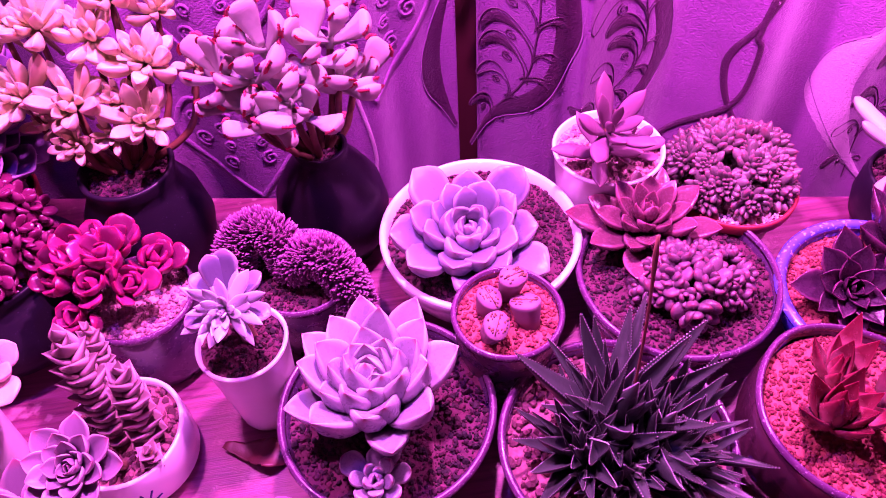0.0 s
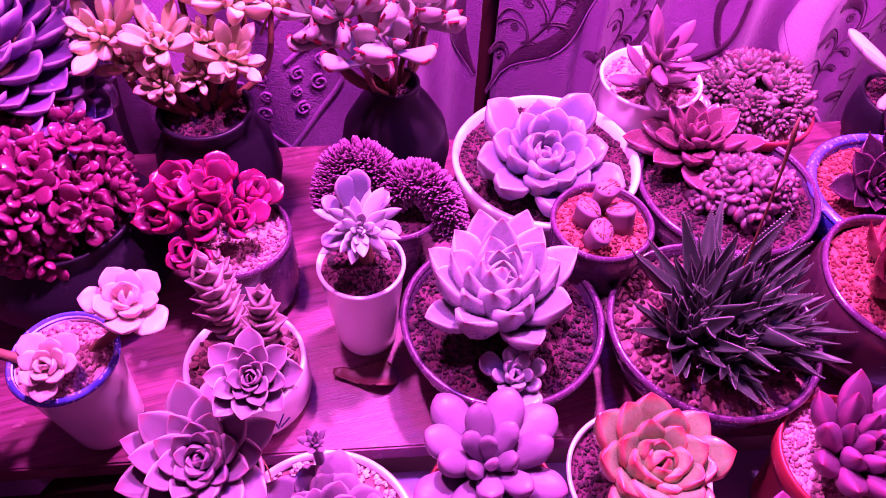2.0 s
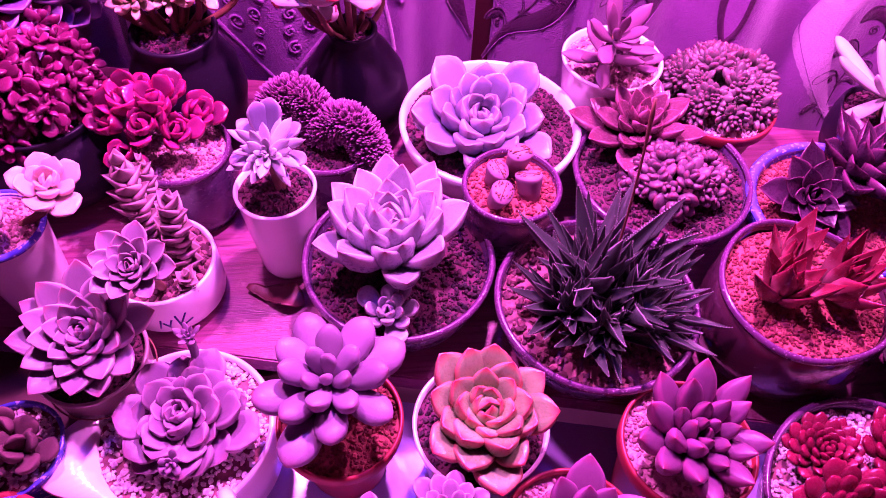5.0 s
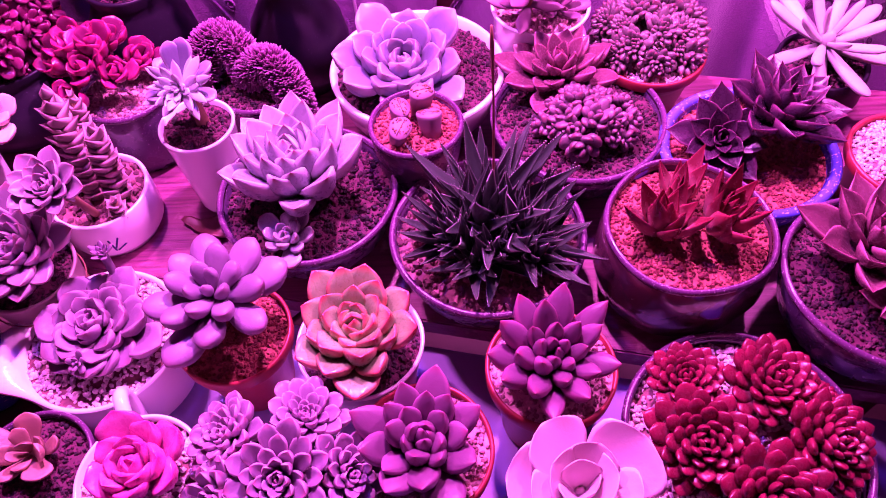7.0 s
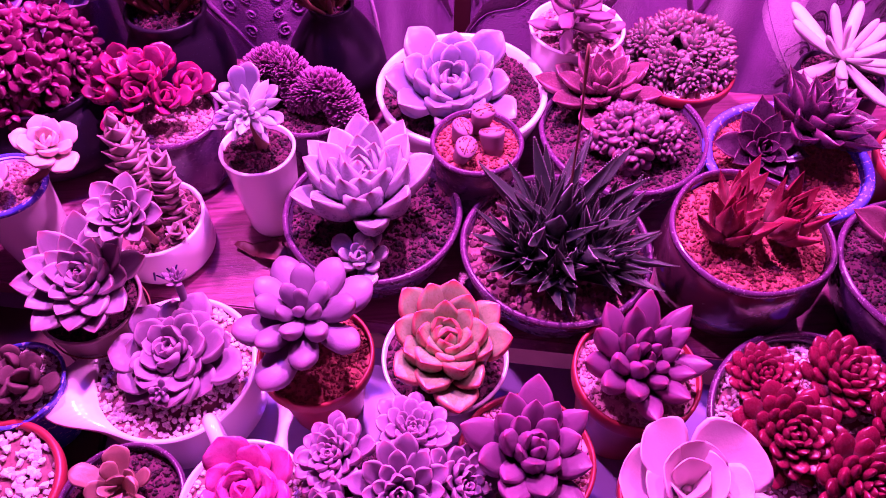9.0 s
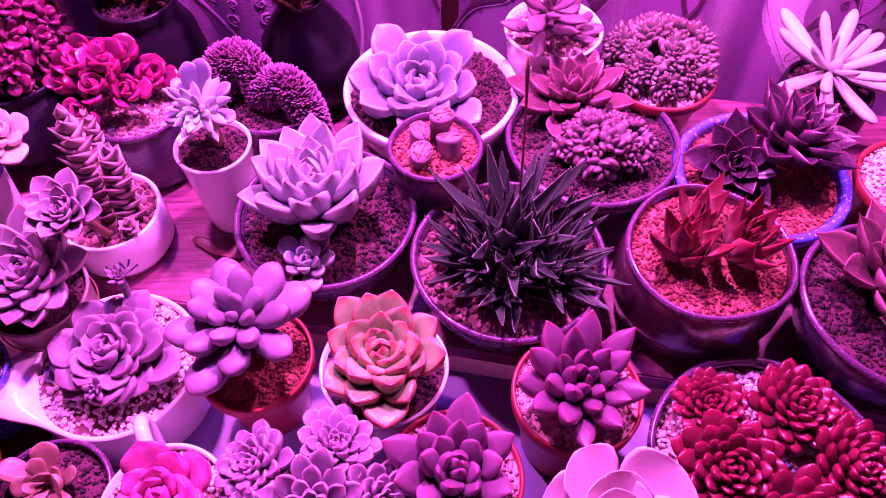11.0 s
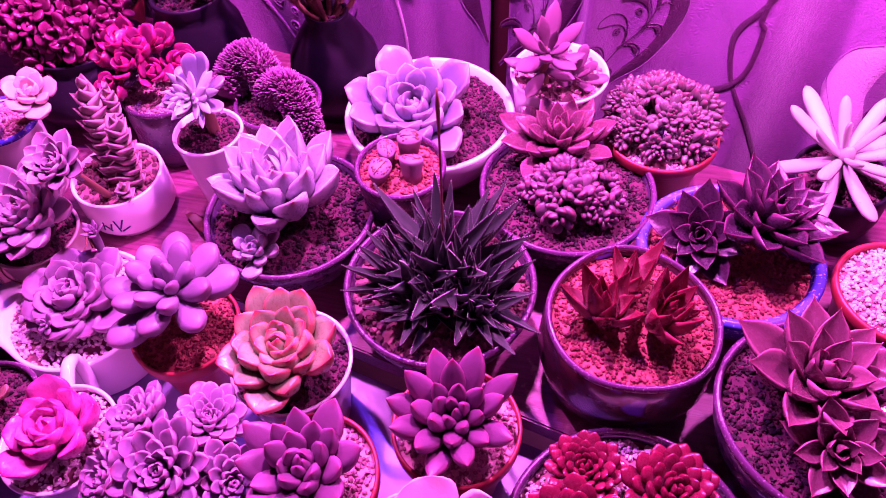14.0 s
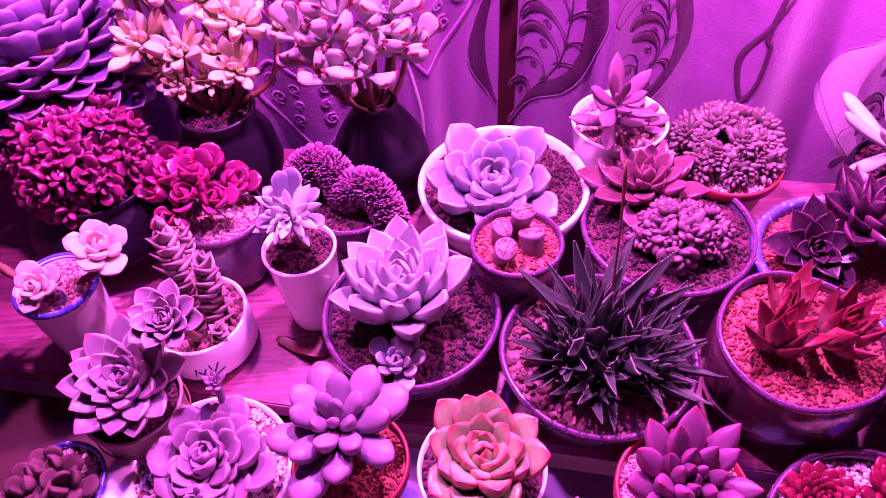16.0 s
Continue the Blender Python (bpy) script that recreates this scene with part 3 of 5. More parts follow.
def comma(c, ang, L, W, k):
    """A drop with a thin tail that curls over to a fat round head: centre line, widths and headings."""
    pts, ws, hs = [np.array(c, float)], [], []
    for i in range(26):
        u = i / 25
        a = ang + 2.7 * k * u**1.5
        hs.append(a)
        if i:
            pts.append(pts[-1] + L / 25 * np.array((math.cos(a), math.sin(a))))
        swell = min(1.0, max(0.0, (u - 0.35) / 0.4))
        ws.append((0.0016 + W * swell * swell * (3 - 2 * swell)) * math.sqrt(max(0.004, 1 - max(0.0, (u - 0.76) / 0.24) ** 2)))
    return pts, ws, hs


def plume(spine, size, seed, mat=None):
    """A pointed scroll: a stem with curling drops to both sides, some solid, some only outlined, and small spirals."""
    rng = random.Random(seed)
    mat = mat or SATIN
    line = spline(spine, 60)
    strip(line, 0.0016, mat)
    for n, u in enumerate((0.06, 0.17, 0.29, 0.42, 0.56, 0.70, 0.85, 0.97)):
        i = int(u * 59)
        p = line[i]
        d = line[min(i + 1, 59)] - line[max(i - 1, 0)]
        ang = math.atan2(d[1], d[0])
        s = size * (0.45 + 0.75 * u - 0.25 * u * u) * rng.uniform(0.9, 1.1)
        for k, f in ((1, 1.0), (-1, 0.42)):
            pts, ws, hs = comma(p, ang + 0.15 * k, s * f, 0.19 * s * f, k)
            solid = (n + (k < 0)) % 3 != 1
            if solid:
                strip(pts, ws, mat)
            for side in (-1, 1):
                gap = 0.0022 if solid else 0.0
                if side == -k or not solid:
                    strip([q + side * (0.5 * w + gap) * np.array((-math.sin(h), math.cos(h))) for q, w, h in zip(pts, ws, hs)], 0.0011, mat)
            if f == 1.0:
                m = pts[12] + 0.16 * s * np.array((math.cos(hs[12] + 1.9 * k), math.sin(hs[12] + 1.9 * k)))
                strip(curl(m, 0.075 * s, 1.6, ang, k), 0.0012, mat)


def heart(c, size, mat=CURTAIN):
    """A heart-shaped medallion outline with small scrolls inside it."""
    for s in (-1, 1):
        p = np.array(c)
        strip(spline([p, p + size * np.array((s * 0.28, 0.34)), p + size * np.array((s * 0.52, 0.72)), p + size * np.array((s * 0.36, 1.05)), p + size * np.array((s * 0.06, 0.9))], 30), 0.006, mat, out=0.0015)
        for u, v, r in ((0.16, 0.42, 0.07), (0.32, 0.66, 0.08), (0.15, 0.78, 0.065), (0.13, 0.60, 0.05), (0.36, 0.88, 0.06)):
            strip(curl(p + size * np.array((s * u, v)), size * r, 1.5, 1.2 * s, s), 0.0034, mat, out=0.0014)


heart((-0.160, -0.055), 0.125)
heart((-0.46, -0.02), 0.125)
heart((-0.16, 0.10), 0.125)
heart((-0.02, 0.06), 0.125)
plume([(0.093, -0.031), (0.118, 0.015), (0.134, 0.06), (0.139, 0.10), (0.141, 0.137), (0.138, 0.20), (0.128, 0.26)], 0.100, 1)
plume([(0.190, -0.030), (0.222, 0.012), (0.250, 0.050), (0.258, 0.087), (0.250, 0.130), (0.240, 0.19), (0.22, 0.25)], 0.110, 2)
plume([(0.545, -0.150), (0.540, -0.085), (0.548, -0.045), (0.572, -0.005), (0.605, 0.045), (0.625, 0.11), (0.63, 0.19)], 0.115, 3)
plume([(0.600, -0.160), (0.615, -0.09), (0.645, -0.03), (0.680, 0.03), (0.70, 0.10)], 0.110, 4)


def crescent(outer, inner, mat, n=36):
    """A smooth satin sickle between two curves that meet at the ends."""
    a, b = spline(outer, n), spline(inner, n)
    strip([0.5 * (p + q) for p, q in zip(a, b)], [float(np.hypot(*(p - q))) + 0.001 for p, q in zip(a, b)], mat, "satin_band")
    strip(a, 0.0010, CURTAIN, "piping", 0.0011)


crescent([(0.080, -0.050), (0.132, 0.008), (0.165, 0.055), (0.178, 0.094), (0.179, 0.132), (0.165, 0.20), (0.130, 0.27)], [(0.080, -0.045), (0.122, 0.018), (0.147, 0.062), (0.155, 0.100), (0.154, 0.135), (0.146, 0.20), (0.128, 0.27)], SATIN)
crescent([(0.200, -0.050), (0.250, -0.012), (0.286, 0.041), (0.290, 0.083), (0.279, 0.125), (0.255, 0.20), (0.215, 0.27)], [(0.200, -0.045), (0.243, 0.0), (0.267, 0.045), (0.268, 0.086), (0.258, 0.125), (0.243, 0.20), (0.213, 0.27)], SATIN)
crescent([(0.066, 0.20), (0.057, 0.149), (0.038, 0.103), (0.029, 0.071), (0.034, 0.031), (0.062, -0.020)], [(0.066, 0.20), (0.061, 0.149), (0.053, 0.100), (0.050, 0.068), (0.053, 0.031), (0.063, -0.015)], SATIN)
# Satin sheen is painted as pale colour on this sickle.
crescent([(0.56, 0.125), (0.508, 0.086), (0.466, 0.060), (0.454, 0.020), (0.460, -0.010), (0.495, -0.070), (0.552, -0.139), (0.602, -0.19)], [(0.56, 0.123), (0.530, 0.070), (0.500, 0.040), (0.492, 0.005), (0.498, -0.030), (0.522, -0.082), (0.560, -0.139), (0.603, -0.188)], PALE_LIT_SATIN)
strip(spline([(0.400, 0.190), (0.356, 0.094), (0.344, 0.066), (0.342, 0.041), (0.352, 0.002), (0.381, -0.050), (0.418, -0.135)], 40), 0.0065, SATIN, "satin_band")
strip(spline([(0.372, 0.190), (0.360, 0.094), (0.365, 0.075), (0.364, 0.030), (0.354, 0.001), (0.327, -0.036), (0.277, -0.096)], 40), 0.0065, SATIN, "satin_band", 0.0014)
strip(spline([(-0.315, -0.16), (-0.32, 0.0), (-0.305, 0.16), (-0.325, 0.3)], 24), 0.010, SATIN, "satin_band")
strip(spline([(-0.06, -0.15), (-0.03, -0.02), (-0.045, 0.12), (-0.02, 0.26)], 24), 0.0045, PALE_LIT_SATIN, "satin_band")


# ---- leaf colours ----
# Next two: darker mids and near-white edges paint in lit-rim contrast.
L_LAV = leaf_mat("lavender_leaf", (0.40, 0.42, 0.58), (0.43, 0.42, 0.63), (0.84, 0.56, 0.64), (0.98, 0.84, 0.94), 0.98, 0.36, k=0.66)
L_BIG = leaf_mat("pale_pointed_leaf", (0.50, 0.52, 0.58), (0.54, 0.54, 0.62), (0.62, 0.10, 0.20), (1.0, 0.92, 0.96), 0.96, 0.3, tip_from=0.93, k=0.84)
L_HAW = leaf_mat("dark_toothed_leaf", (0.06, 0.10, 0.07), (0.075, 0.12, 0.085), (0.10, 0.10, 0.08), (0.62, 0.64, 0.62), 1.3, 0.42, k=0.75)
L_RSP = leaf_mat("red_spiked_leaf", (0.62, 0.50, 0.40), (0.56, 0.17, 0.21), (0.22, 0.006, 0.030), (0.40, 0.03, 0.08), 1.02, 0.2, tip_from=0.52, k=0.98)
L_STEM = leaf_mat("silver_leaf", (0.66, 0.74, 0.74), (0.74, 0.80, 0.82), (0.76, 0.66, 0.68), (0.88, 0.84, 0.88), 0.95, 0.42, k=1.05)
L_RED = leaf_mat("rosy_leaf", (0.50, 0.28, 0.36), (0.54, 0.20, 0.30), (0.66, 0.12, 0.24), (0.64, 0.24, 0.36), 0.95, 0.24, k=0.44)
L_SED = leaf_mat("sedum_bead", (0.46, 0.30, 0.40), (0.50, 0.30, 0.40), (0.62, 0.18, 0.28), None, rough=0.35, k=0.54)
L_BALL = leaf_mat("sedum_green_bead", (0.34, 0.32, 0.26), (0.44, 0.34, 0.34), (0.64, 0.20, 0.30), None, rough=0.32, k=0.58)
L_BLACK = leaf_mat("dark_purple_leaf", (0.15, 0.08, 0.14), (0.12, 0.045, 0.11), (0.24, 0.03, 0.10), (0.26, 0.07, 0.17), 0.95, 0.28)
L_FING = leaf_mat("rosy_finger", (0.48, 0.26, 0.40), (0.50, 0.22, 0.38), (0.62, 0.24, 0.38), None, rough=0.5, k=0.62)
L_IVORY = leaf_mat("ivory_finger", (0.62, 0.66, 0.56), (0.80, 0.80, 0.72), (0.82, 0.70, 0.66), None, rough=0.5, spots=(0.35, 0.22, 0.22), vary=0.1, k=0.85)
L_RUBY = leaf_mat("ruby_bead", (0.34, 0.34, 0.28), (0.42, 0.15, 0.19), (0.50, 0.018, 0.10), None, rough=0.26, tip_from=0.60, k=0.58)
L_WAVE = leaf_mat("pale_pink_petal_leaf", (0.74, 0.62, 0.60), (0.80, 0.62, 0.66), (0.88, 0.62, 0.70), (0.92, 0.66, 0.74), 0.96, 0.45, vary=0.06, k=1.2)
L_PURP = leaf_mat("mauve_leaf", (0.44, 0.28, 0.44), (0.48, 0.17, 0.40), (0.64, 0.08, 0.26), (0.56, 0.14, 0.36), 0.98, 0.38, k=0.50)
L_TALL = leaf_mat("plum_leaf", (0.44, 0.30, 0.48), (0.50, 0.20, 0.42), (0.62, 0.10, 0.32), (0.54, 0.18, 0.42), 0.98, 0.38, k=0.54)
L_GREEN = leaf_mat("green_coral_leaf", (0.30, 1.0, 0.24), (0.54, 0.74, 0.30), (0.86, 0.06, 0.12), (0.88, 0.18, 0.20), 0.96, 0.30, k=0.76)
L_FAT = leaf_mat("powdery_lilac_leaf", (0.56, 0.40, 0.58), (0.58, 0.40, 0.60), (0.66, 0.34, 0.54), None, rough=0.45, k=0.66)
L_TRAY = leaf_mat("dusky_lilac_leaf", (0.50, 0.40, 0.54), (0.50, 0.32, 0.50), (0.62, 0.28, 0.44), (0.74, 0.50, 0.66), 0.92, 0.5, k=0.66)
L_BROWN = leaf_mat("amber_leaf", (0.86, 0.60, 0.44), (0.78, 0.46, 0.34), (0.50, 0.26, 0.18), (0.7, 0.42, 0.32), 0.95, 0.4, k=0.72, vary=0.4)
L_CUP = leaf_mat("crimson_leaf", (1.0, 0.42, 0.75), (1.0, 0.20, 0.62), (0.80, 0.03, 0.30), (0.78, 0.03, 0.30), 1.04, 0.28, k=1.0)
L_CLUS = leaf_mat("small_lilac_leaf", (0.46, 0.36, 0.54), (0.52, 0.34, 0.54), (0.78, 0.26, 0.46), (0.84, 0.58, 0.74), 0.94, 0.42, k=0.84)
L_FUZZ = leaf_mat("fuzzy_leaf", (0.30, 0.16, 0.16), (0.36, 0.16, 0.18), (0.42, 0.20, 0.22), None, rough=0.85, k=0.42)
L_LEFT = leaf_mat("grey_pink_leaf", (0.50, 0.48, 0.52), (0.52, 0.40, 0.52), (0.72, 0.26, 0.38), (0.86, 0.62, 0.70), 0.93, 0.4, k=0.84)
L_TOWER = leaf_mat("tower_leaf", (0.40, 0.34, 0.30), (0.54, 0.38, 0.36), (0.76, 0.42, 0.42), (0.80, 0.52, 0.54), 0.88, 0.4, k=0.66)
L_PINK = leaf_mat("blush_leaf", (0.84, 0.74, 0.62), (0.86, 0.68, 0.62), (0.86, 0.46, 0.46), (0.88, 0.66, 0.62), 0.95, 0.4, vary=0.1, k=1.25)
L_RLEAF = leaf_mat("deep_red_leaf", (0.60, 0.14, 0.46), (0.55, 0.035, 0.26), (0.60, 0.012, 0.13), (0.76, 0.03, 0.20), 0.98, 0.18, k=0.6, vary=0.35)
L_MINI = leaf_mat("glossy_red_bead", (0.50, 0.06, 0.24), (0.56, 0.045, 0.25), (0.74, 0.16, 0.40), None, rough=0.2, vary=0.4, k=0.6)
L_VIOLET = leaf_mat("violet_scale_leaf", (0.20, 0.09, 0.34), (0.30, 0.15, 0.46), (0.56, 0.30, 0.60), (0.70, 0.44, 0.74), 0.96, 0.4, k=0.72)
L_ORANGE = leaf_mat("cream_orange_leaf", (0.90, 0.95, 0.34), (0.96, 0.98, 0.50), (0.90, 0.40, 0.36), (0.98, 0.70, 0.56), 1.0, 0.4, vary=0.25, k=0.95)
L_KAL = leaf_mat("felted_pale_leaf", (0.56, 0.60, 0.48), (0.66, 0.66, 0.58), (0.74, 0.60, 0.56), (0.62, 0.01, 0.08), 1.3, rough=0.8, vary=0.15, k=0.84)
L_CREST = leaf_mat("crest_spine", (0.30, 0.08, 0.22), (0.46, 0.14, 0.36), (0.70, 0.34, 0.60), None, rough=0.4, k=0.95)
L_LITH = leaf_mat("lithops_body", (0.60, 0.34, 0.46), (0.66, 0.36, 0.50), (0.66, 0.32, 0.46), None, rough=0.6, k=0.8)

# ---- wide white bowl, lavender rosette ----
ob, z = potted("potted_echeveria", "lavender echeveria in a wide white glazed bowl", "potted plant", 0.047, 0.048, 0.068, 0.0834, "bowl", WHITE_GLAZE, t=0.0055, fill="soil_clumps", fill_mat=SOIL, deep=0.011, grit=0.0034, seed=2)
rosette(ob, (-0.012, -0.010, z + 0.006), 0.070, 36, "broad", L_LAV, (17, -3, 10), 3, e=(92, 16), lin=0.22, power=0.80, lift=0.16, wide=0.62, ep=0.66, jit=0.10)

# ---- dark speckled bowl, pale pointed rosette and its pup ----
ob, z = potted("potted_echeveria", "pale red-tipped echeveria with a pup in a dark speckled bowl", "potted plant", -0.046, -0.098, 0.064, 0.0748, "bowl", PURPLE_GLAZE, rim=RIM_GLAZE, t=0.004, fill="soil_clumps", fill_mat=SOIL, deep=0.012, grit=0.0036, seed=4)
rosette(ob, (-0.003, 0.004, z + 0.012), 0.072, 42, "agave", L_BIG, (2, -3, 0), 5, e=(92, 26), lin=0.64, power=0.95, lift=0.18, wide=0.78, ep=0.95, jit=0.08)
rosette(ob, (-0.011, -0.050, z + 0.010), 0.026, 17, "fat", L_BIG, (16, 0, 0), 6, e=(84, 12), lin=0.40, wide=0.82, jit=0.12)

# ---- haworthia ----
ob, z = potted("potted_haworthia", "dark green white-toothed haworthia in a dark speckled bowl", "potted plant", 0.102, -0.148, 0.064, 0.0774, "bowl", PURPLE_GLAZE, rim=RIM_GLAZE, t=0.004, fill="gravel", fill_mat=MIX_GRIT, deep=0.012, grit=0.0048, seed=7)
for k, (dx, dy, rr, n, rx, ry) in enumerate(((0.000, 0.016, 0.094, 40, 2, 0), (-0.024, -0.002, 0.076, 30, 8, -12), (0.026, -0.004, 0.080, 32, 8, 12), (0.004, -0.020, 0.064, 30, 14, 0), (0.034, -0.022, 0.060, 24, 16, 18), (-0.012, -0.026, 0.054, 18, 18, -8))):
    rosette(ob, (dx, dy, z + 0.006), 0.88 * rr, n + 3, "dagger", L_HAW, (rx, ry, 0), 20 + k, e=(88, 28), lin=0.60, power=0.9, lift=0.06, jit=0.24, wide=0.84, ep=0.9, teeth=True)
part("flower_stalk", tube(spline([(0.003, 0.000, z + 0.02), (0.003, 0.006, z + 0.08), (0.002, 0.013, z + 0.14), (0.000, 0.021, z + 0.193)], 14), [0.0009] * 11 + [0.0013, 0.0016, 0.0008], 7), DRY, ob, "thin dry brown flower stalk")

# ---- deep bowl, red spikes ----
ob, z = potted("potted_agavoides", "red spiky succulent in a deep dark mottled bowl of reddish grit", "potted plant", 0.253, -0.163, 0.085, 0.0635, "deep", DARK_GLAZE, t=0.0035, rim=RIM_GLAZE, fill_mat=RED_GRIT, deep=0.009, grit=0.0026, wobble=0.02, seed=9)
for k, (dx, dy, rr, n, rx, ry) in enumerate(((-0.021, -0.004, 0.050, 17, 4, -6), (0.018, -0.002, 0.052, 18, 6, 12), (-0.006, 0.022, 0.046, 11, -2, -4))):
    rosette(ob, (dx, dy, z + 0.003), rr, n, "spike", L_RSP, (rx, ry, 0), 30 + k, e=(90, 46), lin=0.76, power=0.9, lift=0.06, jit=0.18, wide=0.84, ep=1.0)

# ---- tall white cup, silver rosette on a stem ----
ob, z = potted("potted_graptopetalum", "silvery rosette on a thick stem in a tall white cup", "potted plant", -0.139, -0.045, 0.094, 0.0325, "cup", WHITE_GLAZE, t=0.003, fill="soil_clumps", fill_mat=SOIL, deep=0.006, grit=0.0034, seed=11)
part("stem", tube(spline([(0.006, 0.002, z - 0.002), (0.003, 0.006, z + 0.02), (0.002, 0.006, z + 0.046)], 10), [0.0062, 0.0060, 0.0056, 0.0058, 0.0054, 0.0056, 0.0052, 0.005, 0.005, 0.0048], 12), STEM, ob, "thick scarred brown stem")
rosette(ob, (0.000, -0.002, z + 0.046), 0.025, 20, "lance", L_STEM, (44, -4, 0), 12, e=(88, 20), lin=0.45, power=0.85, wide=1.15, jit=0.16)
rosette(ob, (0.001, 0.001, z + 0.046), 0.032, 12, "lance", L_STEM, (34, -8, 0), 14, e=(40, 4), lin=0.8, wide=1.0, lift=0.06, jit=0.2)
for az, el, L, w in ((-0.28, 50, 0.038, 0.84), (0.34, 52, 0.036, 0.80), (0.95, 24, 0.030, 0.80), (2.05, -6, 0.030, 0.90), (-1.15, 18, 0.030, 0.80), (-2.0, -14, 0.030, 0.9)):
    lf = new("leaf", leaf_mesh("ovate", L_LAV))
    lf.parent = ob
    lf.matrix_local = Matrix.Translation((0.001, 0.004, z + 0.044)) @ leaf_pose(az, radians(el), L, w)

# ---- lithops in a little bowl ----
ob, z = potted("potted_lithops", "four stubby lithops in a small dark bowl of red grit", "potted plant", 0.047, -0.056, 0.096, 0.0389, "bowl", PURPLE_GLAZE, rim=RIM_GLAZE, t=0.003, fill_mat=RED_GRIT, deep=0.007, grit=0.0026, seed=13, base_z=0.0)


def lithops(parent, x, y, z, h, r, turn, tilt):
    body = part("lithops_body", lathe([(0.7 * r, 0), (0.82 * r, 0.4 * h), (0.96 * r, 0.8 * h), (1.0 * r, 0.93 * h), (0.93 * r, h), (0.3 * r, 1.04 * h), (0.03 * r, 1.04 * h)], 24, 0.03, turn, 0.82), L_LITH, parent)
    body.matrix_local = pose(x, y, z, *tilt, turn)
    cleft = part("cleft", box(1.5 * r, 0.0006, 0.001, 0.0002), DRY, body, "dark cleft between the leaf pair")
    cleft.matrix_local = pose(0, 0, h * 1.04)
    rng = random.Random(int(turn))
    bm = bmesh.new()
    for _ in range(26):
        a, q = rng.uniform(0, 6.28), math.sqrt(rng.random()) * 0.82 * r
        bmesh.ops.create_icosphere(bm, subdivisions=1, radius=rng.uniform(0.0005, 0.0010), matrix=Matrix.Translation((q * math.cos(a), q * math.sin(a) * 0.82, h * 1.035)) @ Matrix.Diagonal((1.6, 1, 0.35, 1)))
    part("markings", bm, STEM, body, "brown net markings on the flat top", "stuff")


for a in ((0.003, 0.016, 0.030, 0.0108, 20, (8, 4)), (-0.016, -0.013, 0.022, 0.0112, 65, (18, -10)), (0.013, -0.011, 0.022, 0.0112, 160, (18, 12)), (-0.015, 0.006, 0.022, 0.0104, 110, (6, -8))):
    lithops(ob, a[0], a[1], z, a[2], a[3], a[4], a[5])

# ---- dark bowl with a rosy rosette and a heap of sedum ----
ob, z = potted("potted_succulent_mix", "rosy rosette and clustered sedum in a dark speckled bowl", "potted plant", 0.190, -0.023, 0.063, 0.0775, "bowl", PURPLE_GLAZE, rim=RIM_GLAZE, t=0.004, fill="soil_clumps", fill_mat=SOIL, deep=0.010, grit=0.0036, seed=15)
rosette(ob, (-0.012, 0.044, z + 0.012), 0.059, 34, "agave", L_RED, (4, -6, 0), 16, e=(88, -4), lin=0.34, wide=0.84, lift=0.30, jit=0.09)


def clumps(parent, shape, mat, R, n, centre, radii, count, seed, s=(0.8, 1.2), low=-0.1, spread=0.85, single=18, **kw):
    """Small rosettes over a mound, each facing outwards; the front ones leaf by leaf, the rest joined."""
    rng = random.Random(seed)
    places = []
    for i in range(count):
        zz = 1 - (1 - low) * (i + 0.5) / count
        a = i * 2.39996 + rng.uniform(-0.15, 0.15)
        q = math.sqrt(max(0, 1 - zz * zz))
        d = Vector((q * math.cos(a), q * math.sin(a), zz))
        p = Vector(centre) + Vector((d.x * radii[0], d.y * radii[1], d.z * radii[2])) * rng.uniform(spread, 1.0)
        n_ = Vector((d.x / radii[0], d.y / radii[1], d.z / radii[2])).normalized()
        places.append((n_.y - 0.8 * n_.z, Matrix.LocRotScale(p, n_.to_track_quat("Z", "Y"), Vector((1, 1, 1)) * rng.uniform(*s)) @ pose(0, 0, 0, 0, 0, rng.uniform(0, 360))))
    places.sort(key=lambda it: it[0])
    key = (shape, mat.name, "small")
    v, f, uv = leaf_arrays(shape, 6, 8)
    if key not in LEAVES:
        LEAVES[key] = raw_mesh("leaf", v, f, mat, True, uv)
    rest = []
    for i, (_, m) in enumerate(places):
        leaves = rosette_poses(rng, R, n, **kw)
        if i < single:
            core = part("small_rosette", lathe([(0.1 * R, -0.4 * R), (0.14 * R, 0), (0.05 * R, 0.2 * R)], 8), STEM, parent)
            core.matrix_local = m
            for lm in leaves:
                lf = new("leaf", LEAVES[key])
                lf.parent, lf.matrix_local = core, lm
        else:
            rest += [np.array(m @ lm) for lm in leaves]
    if rest:
        far = new("leaf_mass", joined("leaf_mass", *leaf_arrays(shape, 5, 6), rest, mat))
        far.parent = parent
        tagged(far, kind="stuff")


clumps(ob, "jelly", L_SED, 0.0165, 13, (0.006, -0.012, z + 0.010), (0.038, 0.030, 0.024), 20, 41, (0.75, 1.2), 0.0, single=22, e=(84, 14), lin=0.6, wide=1.05, jit=0.14)

# ---- blue-rimmed bowl, two dark rosettes ----
ob, z = potted("potted_echeveria", "two blackish purple rosettes in a bright blue glazed bowl", "potted plant", 0.330, -0.069, 0.062, 0.0745, "bowl", BLUE_GLAZE, t=0.008, rim=BLUE_GLAZE, fill_mat=RED_GRIT, deep=0.009, grit=0.0026, seed=17)
rosette(ob, (-0.026, 0.006, z + 0.014), 0.046, 24, "keel", L_BLACK, (34, -14, 0), 18, e=(84, 8), lin=0.28, wide=0.95)
